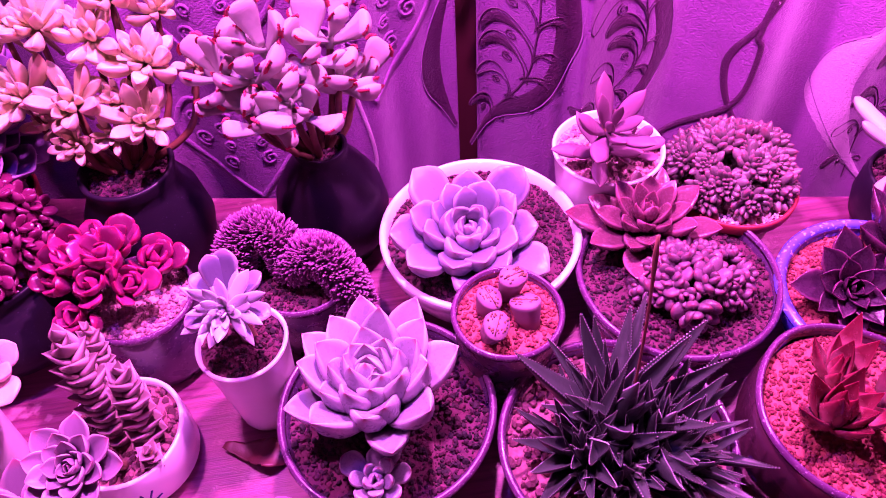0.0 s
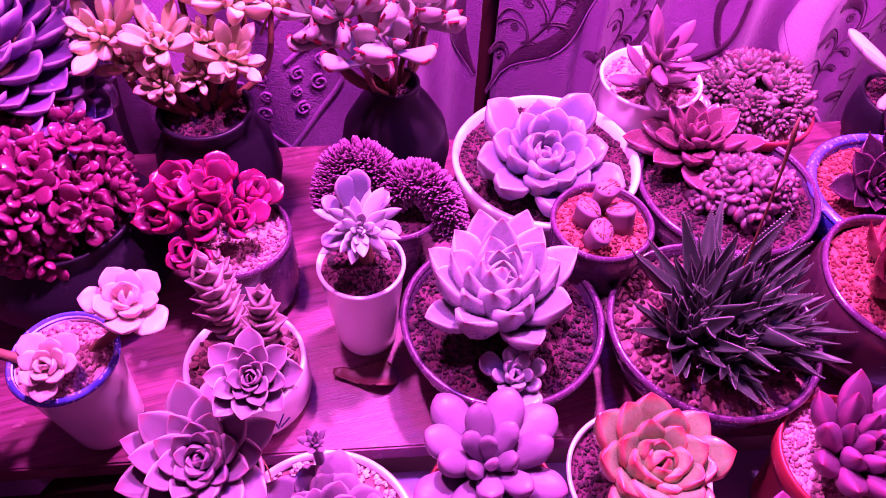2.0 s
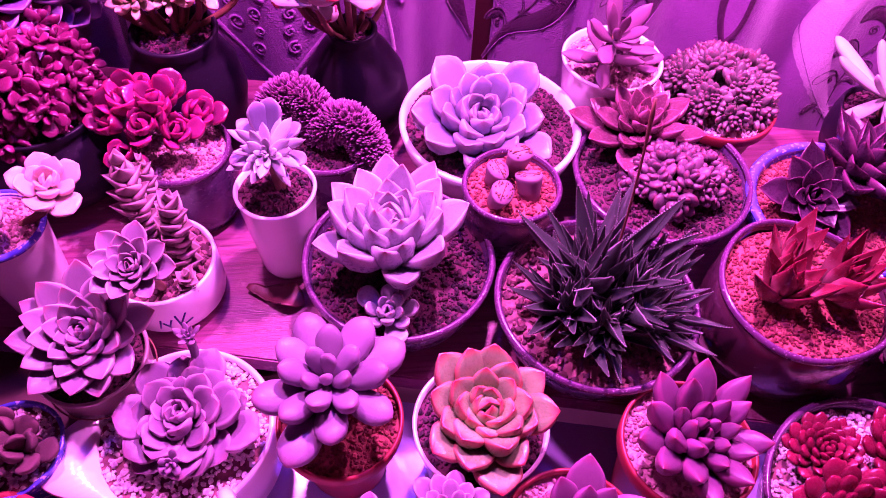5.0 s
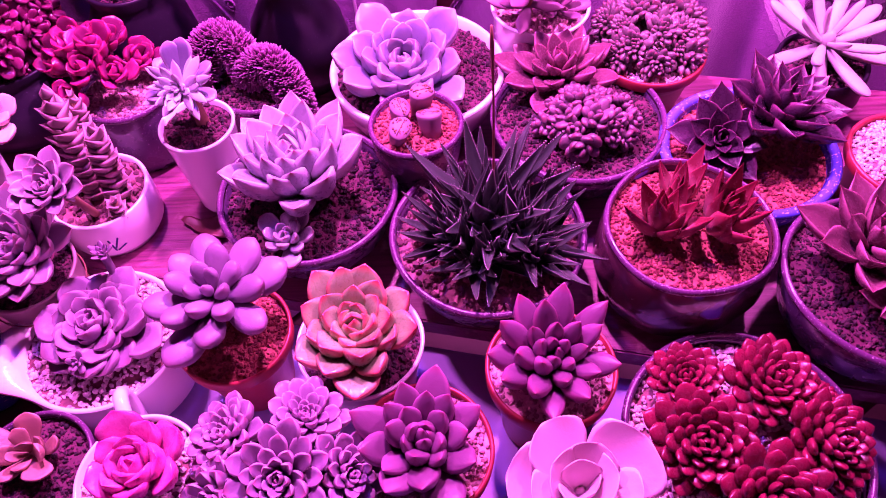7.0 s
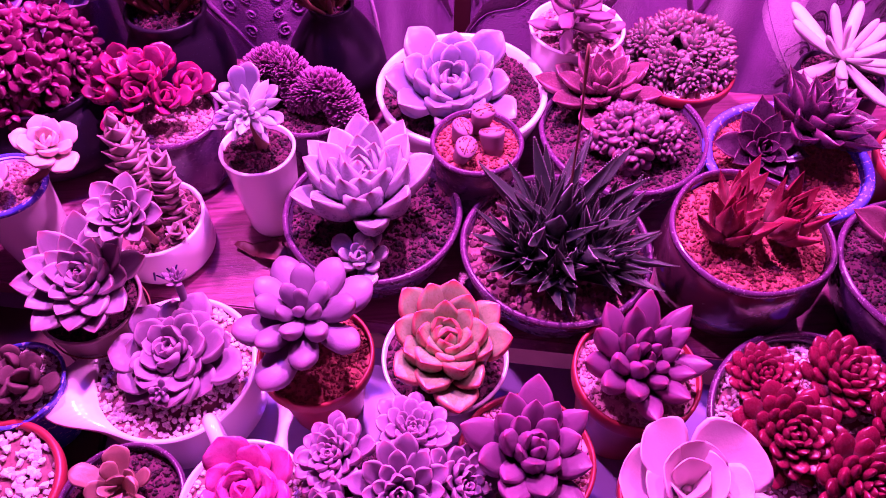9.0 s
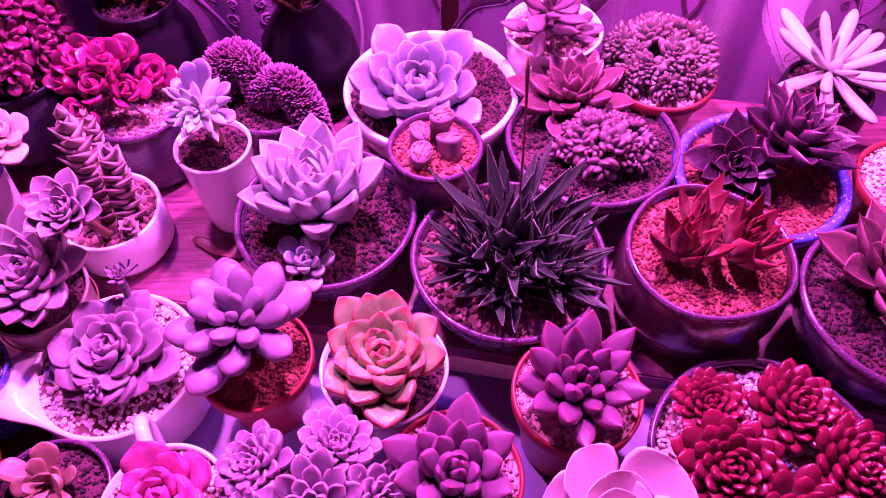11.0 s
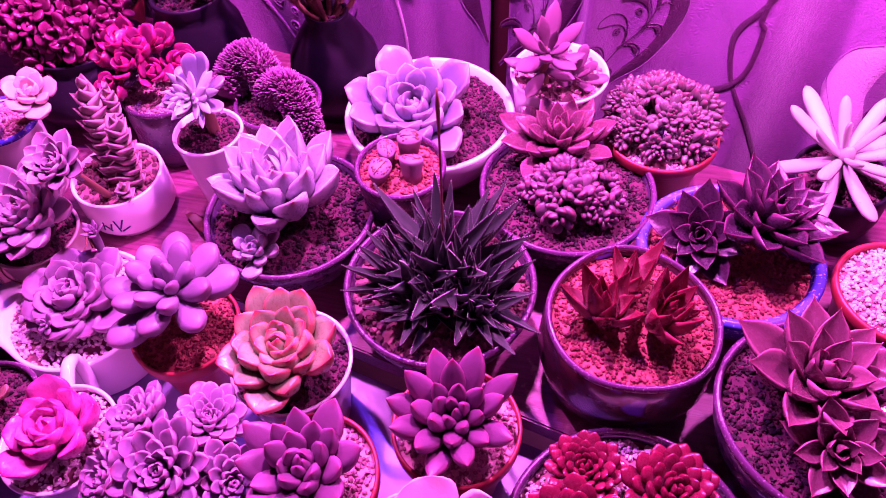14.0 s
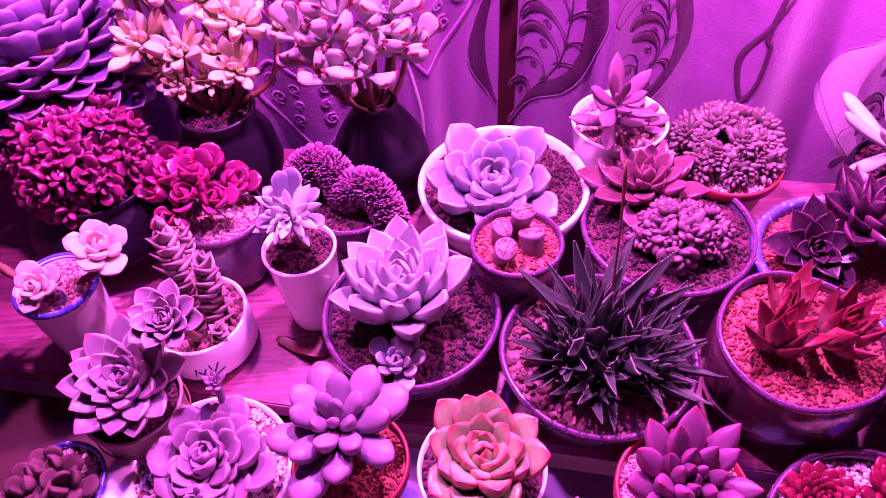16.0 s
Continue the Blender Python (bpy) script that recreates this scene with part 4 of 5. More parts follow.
rosette(ob, (0.020, 0.018, z + 0.022), 0.062, 30, "keel", L_BLACK, (2, 14, 0), 19, e=(88, 12), lin=0.42, wide=0.85)

# ---- white pot of rosy fingers ----
ob, z = potted("potted_pachyphytum", "rosy finger-leaved succulent in a round white pot", "potted plant", 0.166, 0.094, 0.096, 0.0475, "cup", WHITE_GLAZE, t=0.0035, fill="gravel", fill_mat=PINK_GRIT, deep=0.008, grit=0.0036, seed=21)
part("stem", tube(spline([(-0.012, -0.012, z), (-0.015, -0.018, z + 0.025), (-0.012, -0.02, z + 0.05)], 8), 0.0045, 10), STEM, ob, "leafy brown stem")
rosette(ob, (-0.012, -0.020, z + 0.040), 0.048, 10, "lance", L_FING, (24, 10, 0), 22, e=(80, 22), lin=0.45, wide=1.2, lift=0.2)
rosette(ob, (-0.014, -0.016, z + 0.018), 0.040, 7, "lance", L_FING, (18, 0, 0), 23, e=(40, -6), lin=0.7, wide=1.2, lift=0.2)
rosette(ob, (0.014, -0.004, z + 0.004), 0.034, 10, "finger", L_FING, (20, 20, 0), 24, e=(80, 15), lin=0.5, wide=1.9)

# ---- red pot, ball of sedum ----
ob, z = potted("potted_sedum", "dense ball of tiny sedum rosettes in a red plastic pot", "potted plant", 0.268, 0.060, 0.068, 0.0535, "nursery", RED_PLASTIC, t=0.0025, fill_mat=PALE_GRIT, deep=0.006, grit=0.0028, seed=25)
clumps(ob, "bead", L_BALL, 0.0205, 34, (-0.002, 0.006, z + 0.004), (0.046, 0.042, 0.034), 22, 51, (0.75, 1.2), -0.05, single=12, e=(88, 8), lin=0.42, wide=0.74, jit=0.14)

# ---- ivory fingers in a black pot ----
ob, z = potted("potted_graptoveria", "ivory long-fingered succulent above a black glazed pot", "potted plant", 0.428, 0.038, 0.062, 0.042, "deep", BLACK_CLAY, t=0.0035, fill="soil_clumps", fill_mat=SOIL, deep=0.006, grit=0.0034, seed=27)
part("stem", tube([(-0.002, 0, z - 0.004), (-0.004, 0.001, z + 0.012), (-0.006, 0.002, z + 0.022)], [0.006, 0.0055, 0.005], 10), STEM, ob, "short brown stem")
rosette(ob, (-0.006, 0.002, z + 0.022), 0.078, 16, "finger", L_IVORY, (14, 4, 0), 28, e=(72, -12), lin=0.4, wide=1.0, lift=0.08, power=0.7)

# ---- dark bowl, star rosettes ----
ob, z = potted("potted_echeveria", "two rosy star-shaped rosettes in a dark speckled bowl", "potted plant", 0.388, -0.213, 0.078, 0.0745, "bowl", PURPLE_GLAZE, rim=RIM_GLAZE, t=0.004, fill="soil_clumps", fill_mat=SOIL, deep=0.010, grit=0.0036, seed=29)
rosette(ob, (-0.012, 0.018, z + 0.012), 0.066, 26, "keel", L_RED, (4, 4, 0), 31, e=(88, 12), lin=0.42, wide=0.82)
rosette(ob, (-0.002, -0.026, z + 0.014), 0.044, 19, "keel", L_RED, (30, -6, 0), 32, e=(86, 10), lin=0.4, wide=0.85)

# ---- red pot at the table's end ----
ob, z = potted("potted_echeveria", "pink rosette in a red pot topped with pale grit", "potted plant", 0.458, -0.088, 0.066, 0.050, "nursery", RED_PLASTIC, t=0.0035, fill_mat=PALE_GRIT, deep=0.006, grit=0.0028, seed=33)
rosette(ob, (0.020, 0.0, z + 0.008), 0.036, 26, "spoon", L_WAVE, (10, 12, 0), 34, e=(84, 10), lin=0.3)

# ---- the front row on the white table ----
ob, z = potted("potted_ruby_sedum", "six shiny ruby rosettes in a dark bowl of pale grit", "potted plant", 0.267, -0.317, 0.044, 0.0825, "bowl", PURPLE_GLAZE, base_z=ZL, rim=RIM_GLAZE, t=0.004, fill_mat=PALE_GRIT, deep=0.010, grit=0.0030, seed=35)
for k, (dx, dy, rr, rx, ry) in enumerate(((-0.034, 0.042, 0.030, 6, -6), (0.022, 0.036, 0.038, 4, 6), (-0.032, 0.000, 0.040, 20, -10), (0.046, -0.004, 0.037, 16, 20), (0.002, -0.040, 0.040, 26, 0), (0.052, 0.022, 0.020, 0, 22))):
    rosette(ob, (dx, dy, z + 0.012), rr, 54, "club", L_RUBY, (rx, ry, 0), 60 + k, e=(88, 10), lin=0.42, wide=1.12, power=0.75, lift=0.3)

ob, z = potted("potted_echeveria", "wide pale pink rosette with petal-like wavy leaves", "potted plant", 0.148, -0.352, 0.045, 0.040, "nursery", RED_PLASTIC, base_z=ZL, t=0.0025, fill="soil_clumps", fill_mat=SOIL, deep=0.006, grit=0.003, seed=37)
rosette(ob, (0, 0.0, z + 0.016), 0.056, 14, "petal", L_WAVE, (6, 0, 0), 38, e=(78, 24), lin=0.42, power=0.8, lift=0.12, wide=0.92, jit=0.10)

ob, z = potted("potted_echeveria", "mauve pointed rosette in a red plastic pot", "potted plant", 0.140, -0.263, 0.058, 0.0465, "nursery", RED_PLASTIC, base_z=ZL, t=0.0025, fill_mat=PINK_GRIT, deep=0.007, grit=0.0030, seed=39)
rosette(ob, (-0.002, 0.000, z + 0.010), 0.058, 26, "point", L_PURP, (10, 0, 20), 42, e=(90, 20), lin=0.44, wide=0.68, lift=0.18, jit=0.09)

ob, z = potted("potted_echeveria", "plum-coloured plump rosette in a red plastic pot", "potted plant", 0.049, -0.318, 0.055, 0.0470, "nursery", RED_PLASTIC, base_z=ZL, t=0.0025, fill_mat=PINK_GRIT, deep=0.007, grit=0.0030, seed=43)
rosette(ob, (0.0, -0.002, z + 0.014), 0.054, 26, "point", L_TALL, (8, 0, 0), 44, e=(90, 22), lin=0.46, wide=0.88, lift=0.26, jit=0.10)

ob, z = potted("potted_echeveria", "green and coral rosette in a white pot", "potted plant", 0.002, -0.233, 0.050, 0.0480, "cup", WHITE_GLAZE, base_z=ZL, t=0.003, fill="soil_clumps", fill_mat=SOIL, deep=0.008, grit=0.0034, seed=45)
rosette(ob, (0.001, -0.002, z + 0.016), 0.056, 34, "bloom", L_GREEN, (10, 0, 0), 46, e=(90, 24), lin=0.40, wide=0.74, lift=0.22, jit=0.08)

ob, z = potted("potted_pachyveria", "powdery lilac thick-leaved rosette in a red plastic pot", "potted plant", -0.095, -0.220, 0.047, 0.0440, "nursery", RED_PLASTIC, base_z=ZL, t=0.0025, fill_mat=RED_GRIT, deep=0.007, grit=0.0028, seed=47)
rosette(ob, (-0.004, 0.010, z + 0.036), 0.056, 20, "plump", L_FAT, (6, -4, 0), 48, e=(86, 0), lin=0.30, wide=0.78, lift=0.26, stem=0.05, ep=0.6)

# ---- white gratin dish with an ear ----
ob, z = potted("potted_echeveria", "dusky lilac rosette in an eared white dish of pale grit", "potted plant", -0.207, -0.209, 0.027, 0.0640, "drum", WHITE_GLAZE, base_z=ZL, t=0.004, fill_mat=PALE_GRIT, deep=0.006, grit=0.0034, seed=49, wobble=0.0, spout=(radians(194), 0.036, 0.40, (4, 5)))
rosette(ob, (0.004, 0.002, z + 0.010), 0.047, 50, "broad", L_TRAY, (8, 0, 0), 52, e=(88, -4), lin=0.22, wide=0.74, lift=0.34, power=0.70, jit=0.14)
part("flower_stem", tube(spline([(0.012, 0.03, z + 0.01), (0.011, 0.042, z + 0.035), (0.010, 0.046, z + 0.055)], 8), 0.0034, 8), L_TRAY, ob, "small fleshy flower shoot")
bud = new("bud", cluster_mesh("bud", "lance", L_TRAY, 0.014, 14, 53, e=(84, 30), wide=1.4))
bud.parent, bud.matrix_local = ob, pose(0.010, 0.046, z + 0.052)
tagged(bud, kind="stuff")
bud = new("bud", cluster_mesh("bud", "bead", L_CLUS, 0.010, 9, 54, e=(80, 10)))
bud.parent, bud.matrix_local = ob, pose(0.002, -0.034, z + 0.030, 40)
tagged(bud, kind="stuff")

# ---- amber rosette ----
ob, z = potted("potted_echeveria", "small amber-brown rosette in a dark speckled pot", "potted plant", -0.229, -0.315, 0.031, 0.043, "bowl", PURPLE_GLAZE, base_z=ZL, rim=RIM_GLAZE, t=0.003, fill="soil_clumps", fill_mat=SOIL, deep=0.007, grit=0.003, seed=55)
rosette(ob, (0.0, 0.012, z + 0.006), 0.034, 12, "ovate", L_BROWN, (16, 0, 0), 56, e=(80, 14), lin=0.45, wide=1.1, jit=0.25)

# ---- white mug ----
ob, z = potted("potted_echeveria", "crimson cupped rosette in a white handled mug", "potted plant", -0.140, -0.330, 0.055, 0.0430, "cup", WHITE_GLAZE, base_z=ZL, t=0.003, fill_mat=PALE_GRIT, deep=0.006, grit=0.0030, seed=57)
part("handle", tube(spline([(-0.018, 0.037, 0.086), (-0.026, 0.056, 0.091), (-0.031, 0.066, 0.075), (-0.027, 0.058, 0.045), (-0.016, 0.032, 0.030)], 22), 0.0052, 12), WHITE_GLAZE, ob, "white loop handle")
rosette(ob, (0.004, 0.002, z + 0.008), 0.044, 20, "broad", L_CUP, (8, 0, 0), 58, e=(88, 22), lin=0.38, wide=0.78, lift=0.25, jit=0.08)

# ---- heap of small lilac rosettes ----
ob, z = potted("potted_echeveria_cluster", "heap of small lilac rosettes filling a white pot", "potted plant", -0.042, -0.338, 0.050, 0.044, "cup", WHITE_GLAZE, base_z=ZL, t=0.003, fill="soil_clumps", fill_mat=SOIL, deep=0.006, grit=0.003, seed=59)
for k, (dx, dy, dz, rr, rx, ry) in enumerate(((0.004, -0.004, 0.034, 0.034, 24, 0), (-0.034, 0.026, 0.024, 0.029, 0, -26), (0.014, 0.034, 0.026, 0.029, -6, 8), (-0.036, -0.014, 0.018, 0.029, 24, -34), (0.040, 0.002, 0.018, 0.030, 16, 34), (0.008, -0.040, 0.016, 0.030, 50, 6), (-0.028, -0.040, 0.006, 0.024, 50, -24), (0.036, -0.034, 0.004, 0.022, 44, 30))):
    rosette(ob, (dx, dy, z + dz), 1.06 * rr, 44, "spoon", L_CLUS, (rx, ry, 0), 70 + k, e=(88, 2), lin=0.20, wide=0.60, lift=0.24, jit=0.09)

# ---- red pot of grey pebbles, blue pot of fuzzy leaves ----
ob, z = potted("pebble_pot", "red clay pot filled with pale grey pebbles", "pot", -0.320, -0.296, 0.035, 0.049, "nursery", RED_PLASTIC, base_z=ZL, t=0.005, fill="pebble_bed", fill_mat=PALE_GRIT, deep=0.007, grit=0.0050, seed=61)
ob, z = potted("potted_fuzzy_succulent", "dark fuzzy-leaved succulent in a small blue-rimmed pot", "potted plant", -0.321, -0.218, 0.035, 0.0365, "cup", BLUE_GLAZE, base_z=ZL, t=0.003, fill_mat=PALE_GRIT, deep=0.006, grit=0.0028, seed=63)
for k, (dx, dy) in enumerate(((0.0, 0.008), (-0.012, -0.006), (0.012, -0.004))):
    rosette(ob, (dx, dy, z + 0.008), 0.026, 9, "fat", L_FUZZ, (10, dx * 900, 0), 64 + k, e=(80, 10), lin=0.7, wide=1.0)

# ---- grey-pink rosette on a tall beige pot ----
ob, z = potted("potted_echeveria", "large grey-pink rosette on a tall beige pot", "potted plant", -0.272, -0.158, 0.050, 0.040, "cup", BEIGE, base_z=ZL, t=0.003, fill="soil_clumps", fill_mat=SOIL, deep=0.006, grit=0.003, seed=67)
for h in (0.034, 0.040, 0.071):
    cord = part("cord", lathe([(0.0300 + 0.0098 * h / 0.088, h - 0.0005), (0.0312 + 0.0098 * h / 0.088, h), (0.0300 + 0.0098 * h / 0.088, h + 0.0005)], 48, ring=True), DRY, ob, "dark painted ring")
    cord.matrix_local = pose(0, 0, 0, 3 * math.sin(900 * h), 3 * math.cos(700 * h), 0)
rosette(ob, (0.008, 0.006, z + 0.022), 0.054, 46, "agave", L_LEFT, (20, -2, 0), 68, e=(88, 12), lin=0.30, wide=0.86, lift=0.22, power=0.8, stem=0.04)

# ---- white dish with towers ----
ob, z = potted("potted_crassula", "crassula towers and a rosette in an inked white pot", "potted plant", -0.234, -0.075, 0.050, 0.0435, "drum", WHITE_GLAZE, t=0.0032, fill="pebble_bed", fill_mat=MIX_GRIT, deep=0.007, grit=0.0052, seed=73)


def tower(parent, foot, top, n, size, seed):
    """A square column of stacked leaf pairs, each pair turned a quarter."""
    rng = random.Random(seed)
    a, b = Vector(foot), Vector(top)
    stalk = part("tower", tube([a, a.lerp(b, 0.5), b], 0.003, 8), STEM, parent, "column of stacked triangular leaves")
    me = leaf_mesh("tri", L_TOWER)
    q = (b - a).to_track_quat("Z", "Y").to_matrix().to_4x4()
    for i in range(n):
        u = i / (n - 1)
        p = a.lerp(b, u)
        s = size * (1.0 - 0.15 * u) * (1 if u < 0.93 else 0.6) * rng.uniform(0.9, 1.1)
        for k in range(2):
            lf = new("leaf", me)
            lf.parent = stalk
            lf.matrix_local = Matrix.Translation(p) @ q @ leaf_pose(math.pi * k + i * 1.5708 + rng.uniform(-0.15, 0.15), radians(22 + 42 * u**5), s, 0.95)


tower(ob, (-0.002, 0.000, z), (-0.009, 0.024, z + 0.092), 17, 0.0205, 74)
tower(ob, (0.018, -0.006, z), (0.022, 0.006, z + 0.070), 13, 0.0195, 75)
tower(ob, (0.000, 0.018, z), (0.000, 0.038, z + 0.080), 16, 0.0150, 78)
tower(ob, (0.022, -0.024, z), (0.026, -0.026, z + 0.020), 5, 0.013, 76)
part("stem", tube(spline([(0.004, -0.024, z), (0.008, -0.045, z + 0.05), (0.010, -0.056, z + 0.075)], 10), 0.0035, 9), STEM, ob, "bare brown stem")
rosette(ob, (0.010, -0.058, z + 0.075), 0.032, 28, "acute", L_LEFT, (24, 0, 0), 77, e=(86, 12), lin=0.3, wide=0.8, lift=0.2)
for i, (a0, w, hh, dz, lean) in enumerate(((-92, 0.0016, 0.012, 0.0, 12), (-86, 0.0016, 0.009, -0.002, -35), (-82, 0.0016, 0.010, 0.0, 20), (-74, 0.0016, 0.016, 0.001, -8), (-68, 0.0016, 0.013, 0.003, 25), (-65, 0.0016, 0.010, -0.004, 60))):
    mark = part("ink_mark", box(w, 0.0008, hh, 0.0003), INK, ob, "blue ink scribble")
    mark.matrix_local = pose(0.0440 * math.cos(radians(a0)), 0.0440 * math.sin(radians(a0)), 0.022 + dz, 0, lean, a0 + 90)

# ---- cup of blush rosettes ----
ob, z = potted("potted_graptosedum", "blush-pink rosettes in a white cup with a blue rim", "potted plant", -0.341, -0.068, 0.094, 0.034, "cup", WHITE_GLAZE, t=0.003, rim=BLUE_GLAZE, fill_mat=PINK_GRIT, deep=0.006, grit=0.0030, seed=79)
for k, (dx, dy, dz, rr, rx, ry) in enumerate(((0.047, 0.008, 0.034, 0.035, 18, 14), (-0.002, -0.014, 0.018, 0.028, 28, 0), (-0.048, 0.010, 0.034, 0.034, 14, -14))):
    part("stem", tube(spline([(0.3 * dx, 0.3 * dy, z), (0.75 * dx, 0.8 * dy, z + 0.35 * dz), (dx, dy, z + dz)], 8), 0.0034, 8), STEM, ob, "fleshy stem")
    rosette(ob, (dx, dy, z + dz), 0.86 * rr, 15, "bloom", L_PINK, (rx, ry, 0), 80 + k, e=(86, 10), lin=0.38, wide=0.98, lift=0.25, jit=0.09)

# ---- dark pot of deep red rosettes ----
ob, z = potted("potted_echeveria_cluster", "heap of deep red rosettes in a dark cylindrical pot", "potted plant", -0.224, 0.022, 0.076, 0.042, "drum", PURPLE_GLAZE, t=0.003, rim=RIM_GLAZE, fill_mat=PINK_GRIT, deep=0.006, grit=0.0026, seed=83)
rng = random.Random(84)
for k in range(10):
    a, q = k * 2.39996, math.sqrt((k + 0.5) / 10)
    rosette(ob, (-0.018 + 0.034 * q * math.cos(a), 0.008 + 0.034 * q * math.sin(a), z + 0.010 + 0.036 * (1 - q * q)), rng.uniform(0.025, 0.031), 10, "broad", L_RLEAF, (16 - 34 * q * math.sin(a), 36 * q * math.cos(a), 0), 90 + k, e=(84, 28), lin=0.5, wide=0.84, lift=0.2, stem=0.02, jit=0.16)

# ---- round black jar of glossy red beads ----
ob, z = potted("potted_sedum", "mound of glossy red rosettes in a round black jar", "potted plant", -0.350, 0.075, 0.088, 0.060, "jar", BLACK_CLAY, t=0.004, fill="soil_clumps", fill_mat=SOIL, deep=0.006, grit=0.003, seed=109)
clumps(ob, "fat", L_MINI, 0.0185, 8, (-0.006, 0.004, z + 0.012), (0.060, 0.054, 0.062), 92, 111, (0.75, 1.25), -0.15, 0.78, single=38, e=(76, 6), lin=0.6, wide=0.95, jit=0.16)

# ---- violet mound of scale leaves ----
ob, z = potted("potted_echeveria", "big violet mound of overlapping scale-like leaves", "potted plant", -0.398, 0.172, 0.060, 0.060, "bowl", RED_PLASTIC, t=0.004, fill="soil_clumps", fill_mat=SOIL, deep=0.008, grit=0.003, seed=115)
mound = part("mound", lathe([(0.03, 0.0), (0.060, 0.02), (0.074, 0.06), (0.064, 0.11), (0.036, 0.145), (0.005, 0.152)], 28), STEM, ob, "woody core under the leaves")
mound.matrix_local = pose(0, -0.005, z + 0.01)
rng = random.Random(116)
for i in range(190):
    u = (i + 0.5) / 190
    zz = 1 - 1.15 * u
    a = i * 2.39996
    q = math.sqrt(max(0, 1 - zz * zz))
    d = Vector((q * math.cos(a), q * math.sin(a), zz))
    p = Vector((0, 0, 0.065)) + Vector((d.x * 0.070, d.y * 0.072, d.z * 0.082))
    lf = new("leaf", leaf_mesh("scale", L_VIOLET))
    lf.parent = mound
    lf.matrix_local = Matrix.Translation(p) @ leaf_pose(a - math.pi / 2, radians(70 - 92 * u + rng.uniform(-18, 18)), rng.uniform(0.032, 0.042), 1.1)

# ---- black vases at the back ----
ob, z = potted("potted_aeonium", "cream and orange rosettes on bare stems in a black round vase", "potted plant", -0.228, 0.119, 0.124, 0.0385, "jar", BLACK_CLAY, t=0.004, fill="soil_clumps", fill_mat=SOIL, deep=0.010, grit=0.0034, seed=117)
for k, (dx, dy, dz, rr, rx, ry) in enumerate(((0.029, 0.002, 0.046, 0.036, 36, 14), (-0.020, 0.016, 0.060, 0.038, 34, 0), (0.037, 0.030, 0.078, 0.038, 24, 8), (-0.056, 0.024, 0.066, 0.037, 30, -20), (0.068, 0.050, 0.058, 0.024, 10, 24), (0.002, 0.045, 0.096, 0.036, 20, 0), (-0.034, 0.050, 0.106, 0.036, 20, -10), (0.022, 0.060, 0.116, 0.034, 16, 6), (-0.024, 0.000, 0.036, 0.026, 40, -10), (0.002, 0.006, 0.036, 0.022, 44, 0), (-0.044, 0.026, 0.040, 0.028, 30, -24), (0.050, 0.066, 0.100, 0.030, 10, 12), (0.012, 0.020, 0.056, 0.026, 34, 0), (-0.060, 0.056, 0.104, 0.032, 18, -20))):
    stem = part("stem", tube(spline([(0.25 * dx, 0.25 * dy, z), (0.8 * dx, 0.5 * dy, z + 0.35 * dz), (dx, dy, z + dz)], 12), [0.0034 - 0.0001 * i for i in range(12)], 8), DRY, ob, "bare brown stem")
    rosette(ob, (dx, dy, z + dz), 0.96 * rr, 17, "bloom", L_ORANGE, (rx, ry, 0), 120 + k, e=(88, 14), lin=0.42, wide=0.47, lift=0.25, jit=0.22, power=0.8)

ob, z = potted("potted_kalanchoe", "felted pale kalanchoe with red leaf tips in a black round vase", "potted plant", -0.073, 0.115, 0.122, 0.0225, "vase", BLACK_CLAY, t=0.0035, fill="soil_clumps", fill_mat=SOIL, deep=0.012, grit=0.0034, seed=131)
rng = random.Random(132)
for k, (dx, dy, dz) in enumerate(((-0.028, -0.018, 0.034), (-0.052, 0.004, 0.040), (-0.014, -0.004, 0.046), (-0.036, 0.010, 0.058), (0.024, 0.010, 0.046), (0.004, 0.016, 0.066), (-0.024, 0.020, 0.074), (0.034, 0.022, 0.030), (-0.002, -0.014, 0.038), (0.022, 0.030, 0.070), (-0.058, 0.016, 0.058))):
    part("stem", tube(spline([(0.2 * dx, 0.2 * dy, z), (0.7 * dx, 0.6 * dy, z + 0.5 * dz), (dx, dy, z + dz + 0.012)], 10), 0.0028, 8), STEM, ob, "slender stem")
    rosette(ob, (dx, dy, z + dz + 0.012), rng.uniform(0.035, 0.046), 5, "paddle", L_KAL, (22 - 400 * dy, 450 * dx, 0), 133 + k, teeth="tip", e=(78, 20), lin=0.7, wide=0.94, lift=0.3, jit=0.2, r0=0.02)

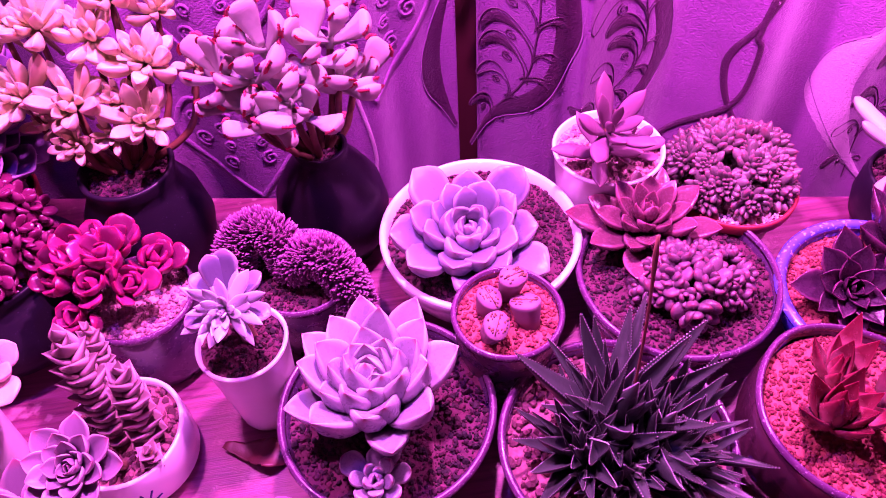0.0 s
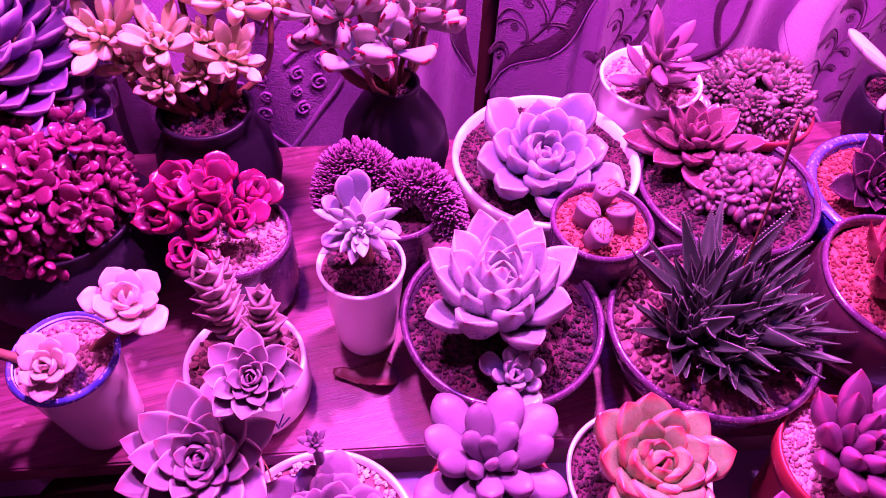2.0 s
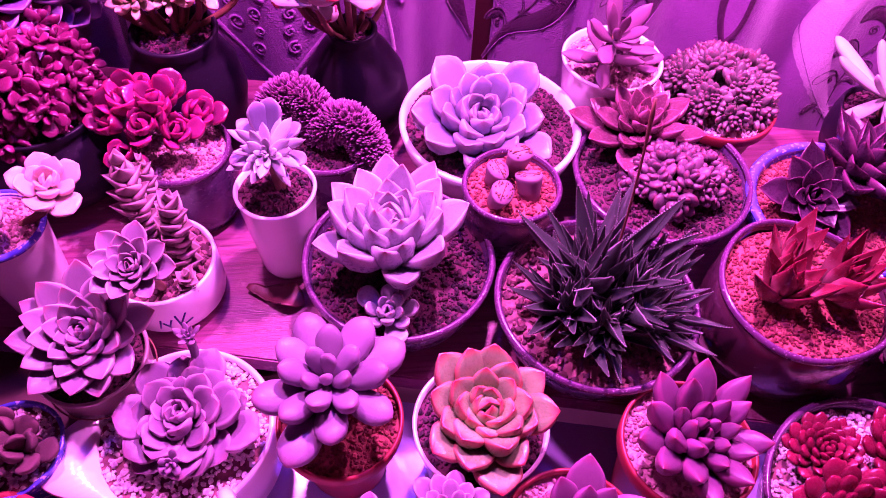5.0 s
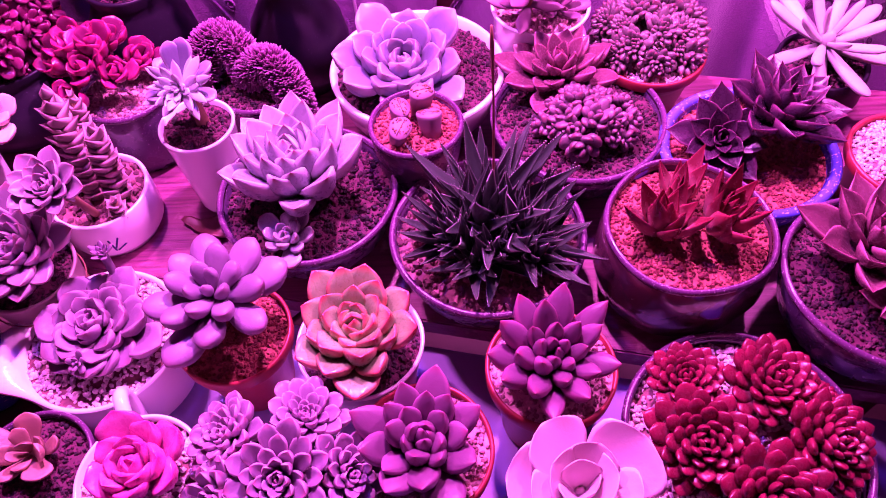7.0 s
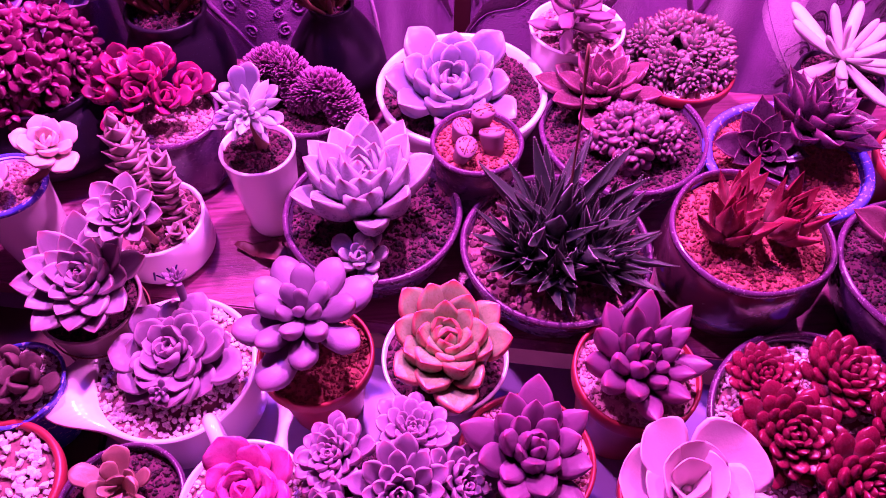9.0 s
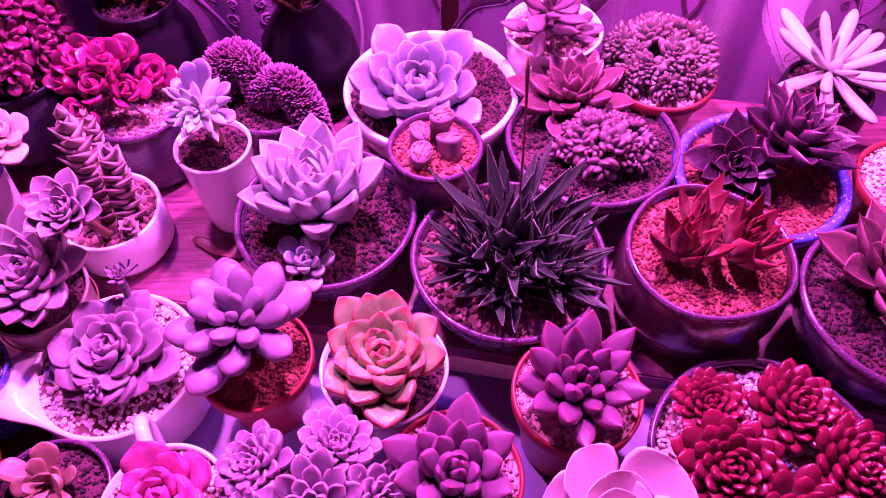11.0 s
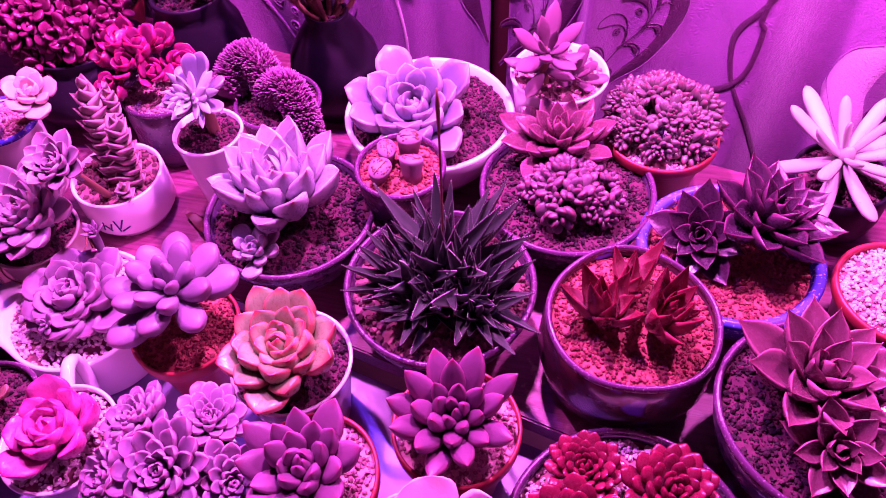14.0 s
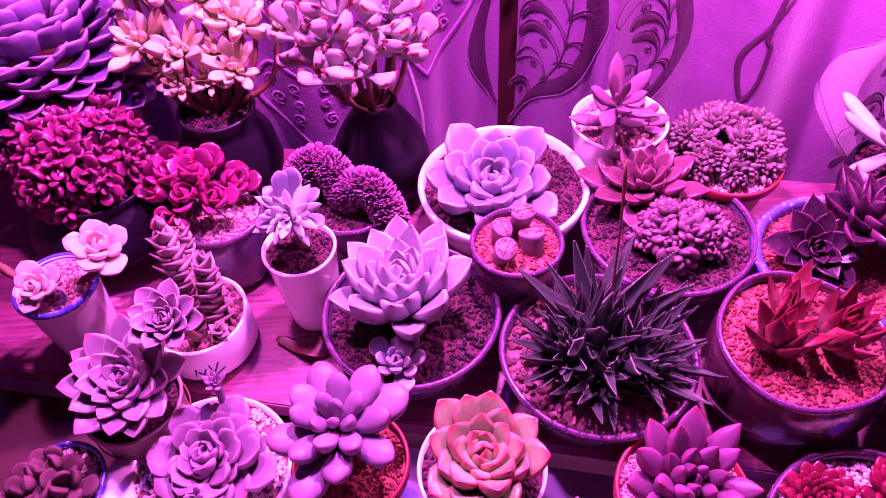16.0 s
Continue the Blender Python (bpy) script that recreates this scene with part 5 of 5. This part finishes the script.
# ---- crested cactus ----
ob, z = potted("potted_crested_cactus", "winding crested cactus of purple spines in a dark cup", "potted plant", -0.098, 0.020, 0.082, 0.042, "cup", PURPLE_GLAZE, t=0.003, rim=RIM_GLAZE, fill="soil_clumps", fill_mat=SOIL, deep=0.005, grit=0.0030, seed=145)
ridge = spline([(-0.050, -0.006, z + 0.006), (-0.044, 0.012, z + 0.028), (-0.026, 0.017, z + 0.040), (-0.010, 0.008, z + 0.030), (-0.004, -0.002, z + 0.014), (0.005, -0.006, z + 0.026), (0.019, -0.010, z + 0.031), (0.031, -0.018, z + 0.018), (0.036, -0.024, z + 0.002), (0.038, -0.028, z - 0.014)], 46)
crest = part("crest", tube(ridge, [0.009] + [0.0115] * 44 + [0.006], 14), CREST_CORE, ob, "folded crest densely set with small spines")
v, f, uv = leaf_arrays("bead", 3, 4)
rng = random.Random(146)
mats = []
for _ in range(3800):
    i = rng.randrange(1, 45)
    p = Vector(ridge[i]).lerp(Vector(ridge[i + 1 if i < 45 else i]), rng.random())
    d = (Vector(ridge[min(i + 1, 45)]) - Vector(ridge[i - 1])).normalized()
    n = Vector((rng.gauss(0, 1), rng.gauss(0, 1), rng.gauss(0, 1) + 0.3))
    n = (n - 0.9 * n.dot(d) * d).normalized()
    L = rng.uniform(0.0068, 0.0095)
    mats.append(np.array(Matrix.LocRotScale(p + n * 0.0095, n.to_track_quat("Y", "Z"), Vector((L * 0.62, L, L * 0.62)))))
spines = new("prickle_cover", joined("prickle_cover", v, f, uv, mats, L_CREST))
spines.parent = crest
tagged(spines, "short blunt purple spines", kind="stuff")

# ---- a fallen dry leaf ----
bm = bmesh.new()
vv, ff, _ = leaf_arrays("ovate", 10, 8)
made = [bm.verts.new((0.038 * x * 0.85, 0.038 * y - 0.019, 0.038 * (0.12 * zz + 0.16 * x * x * 8 + 0.06 * math.sin(8 * y + 2) + 0.03 * math.sin(23 * y + 9 * x)) + 0.0045)) for x, y, zz in vv]
for face in ff:
    bm.faces.new([made[i] for i in face])
dead = part("fallen_leaf", bm, DEAD, None)
dead.matrix_world = pose(-0.150, -0.086, -0.001, 0, 0, -112) @ Matrix.Diagonal((1.25, 1.35, 1.1, 1))
tagged(dead, "curled dry brown leaf lying on the wooden board", "leaf")
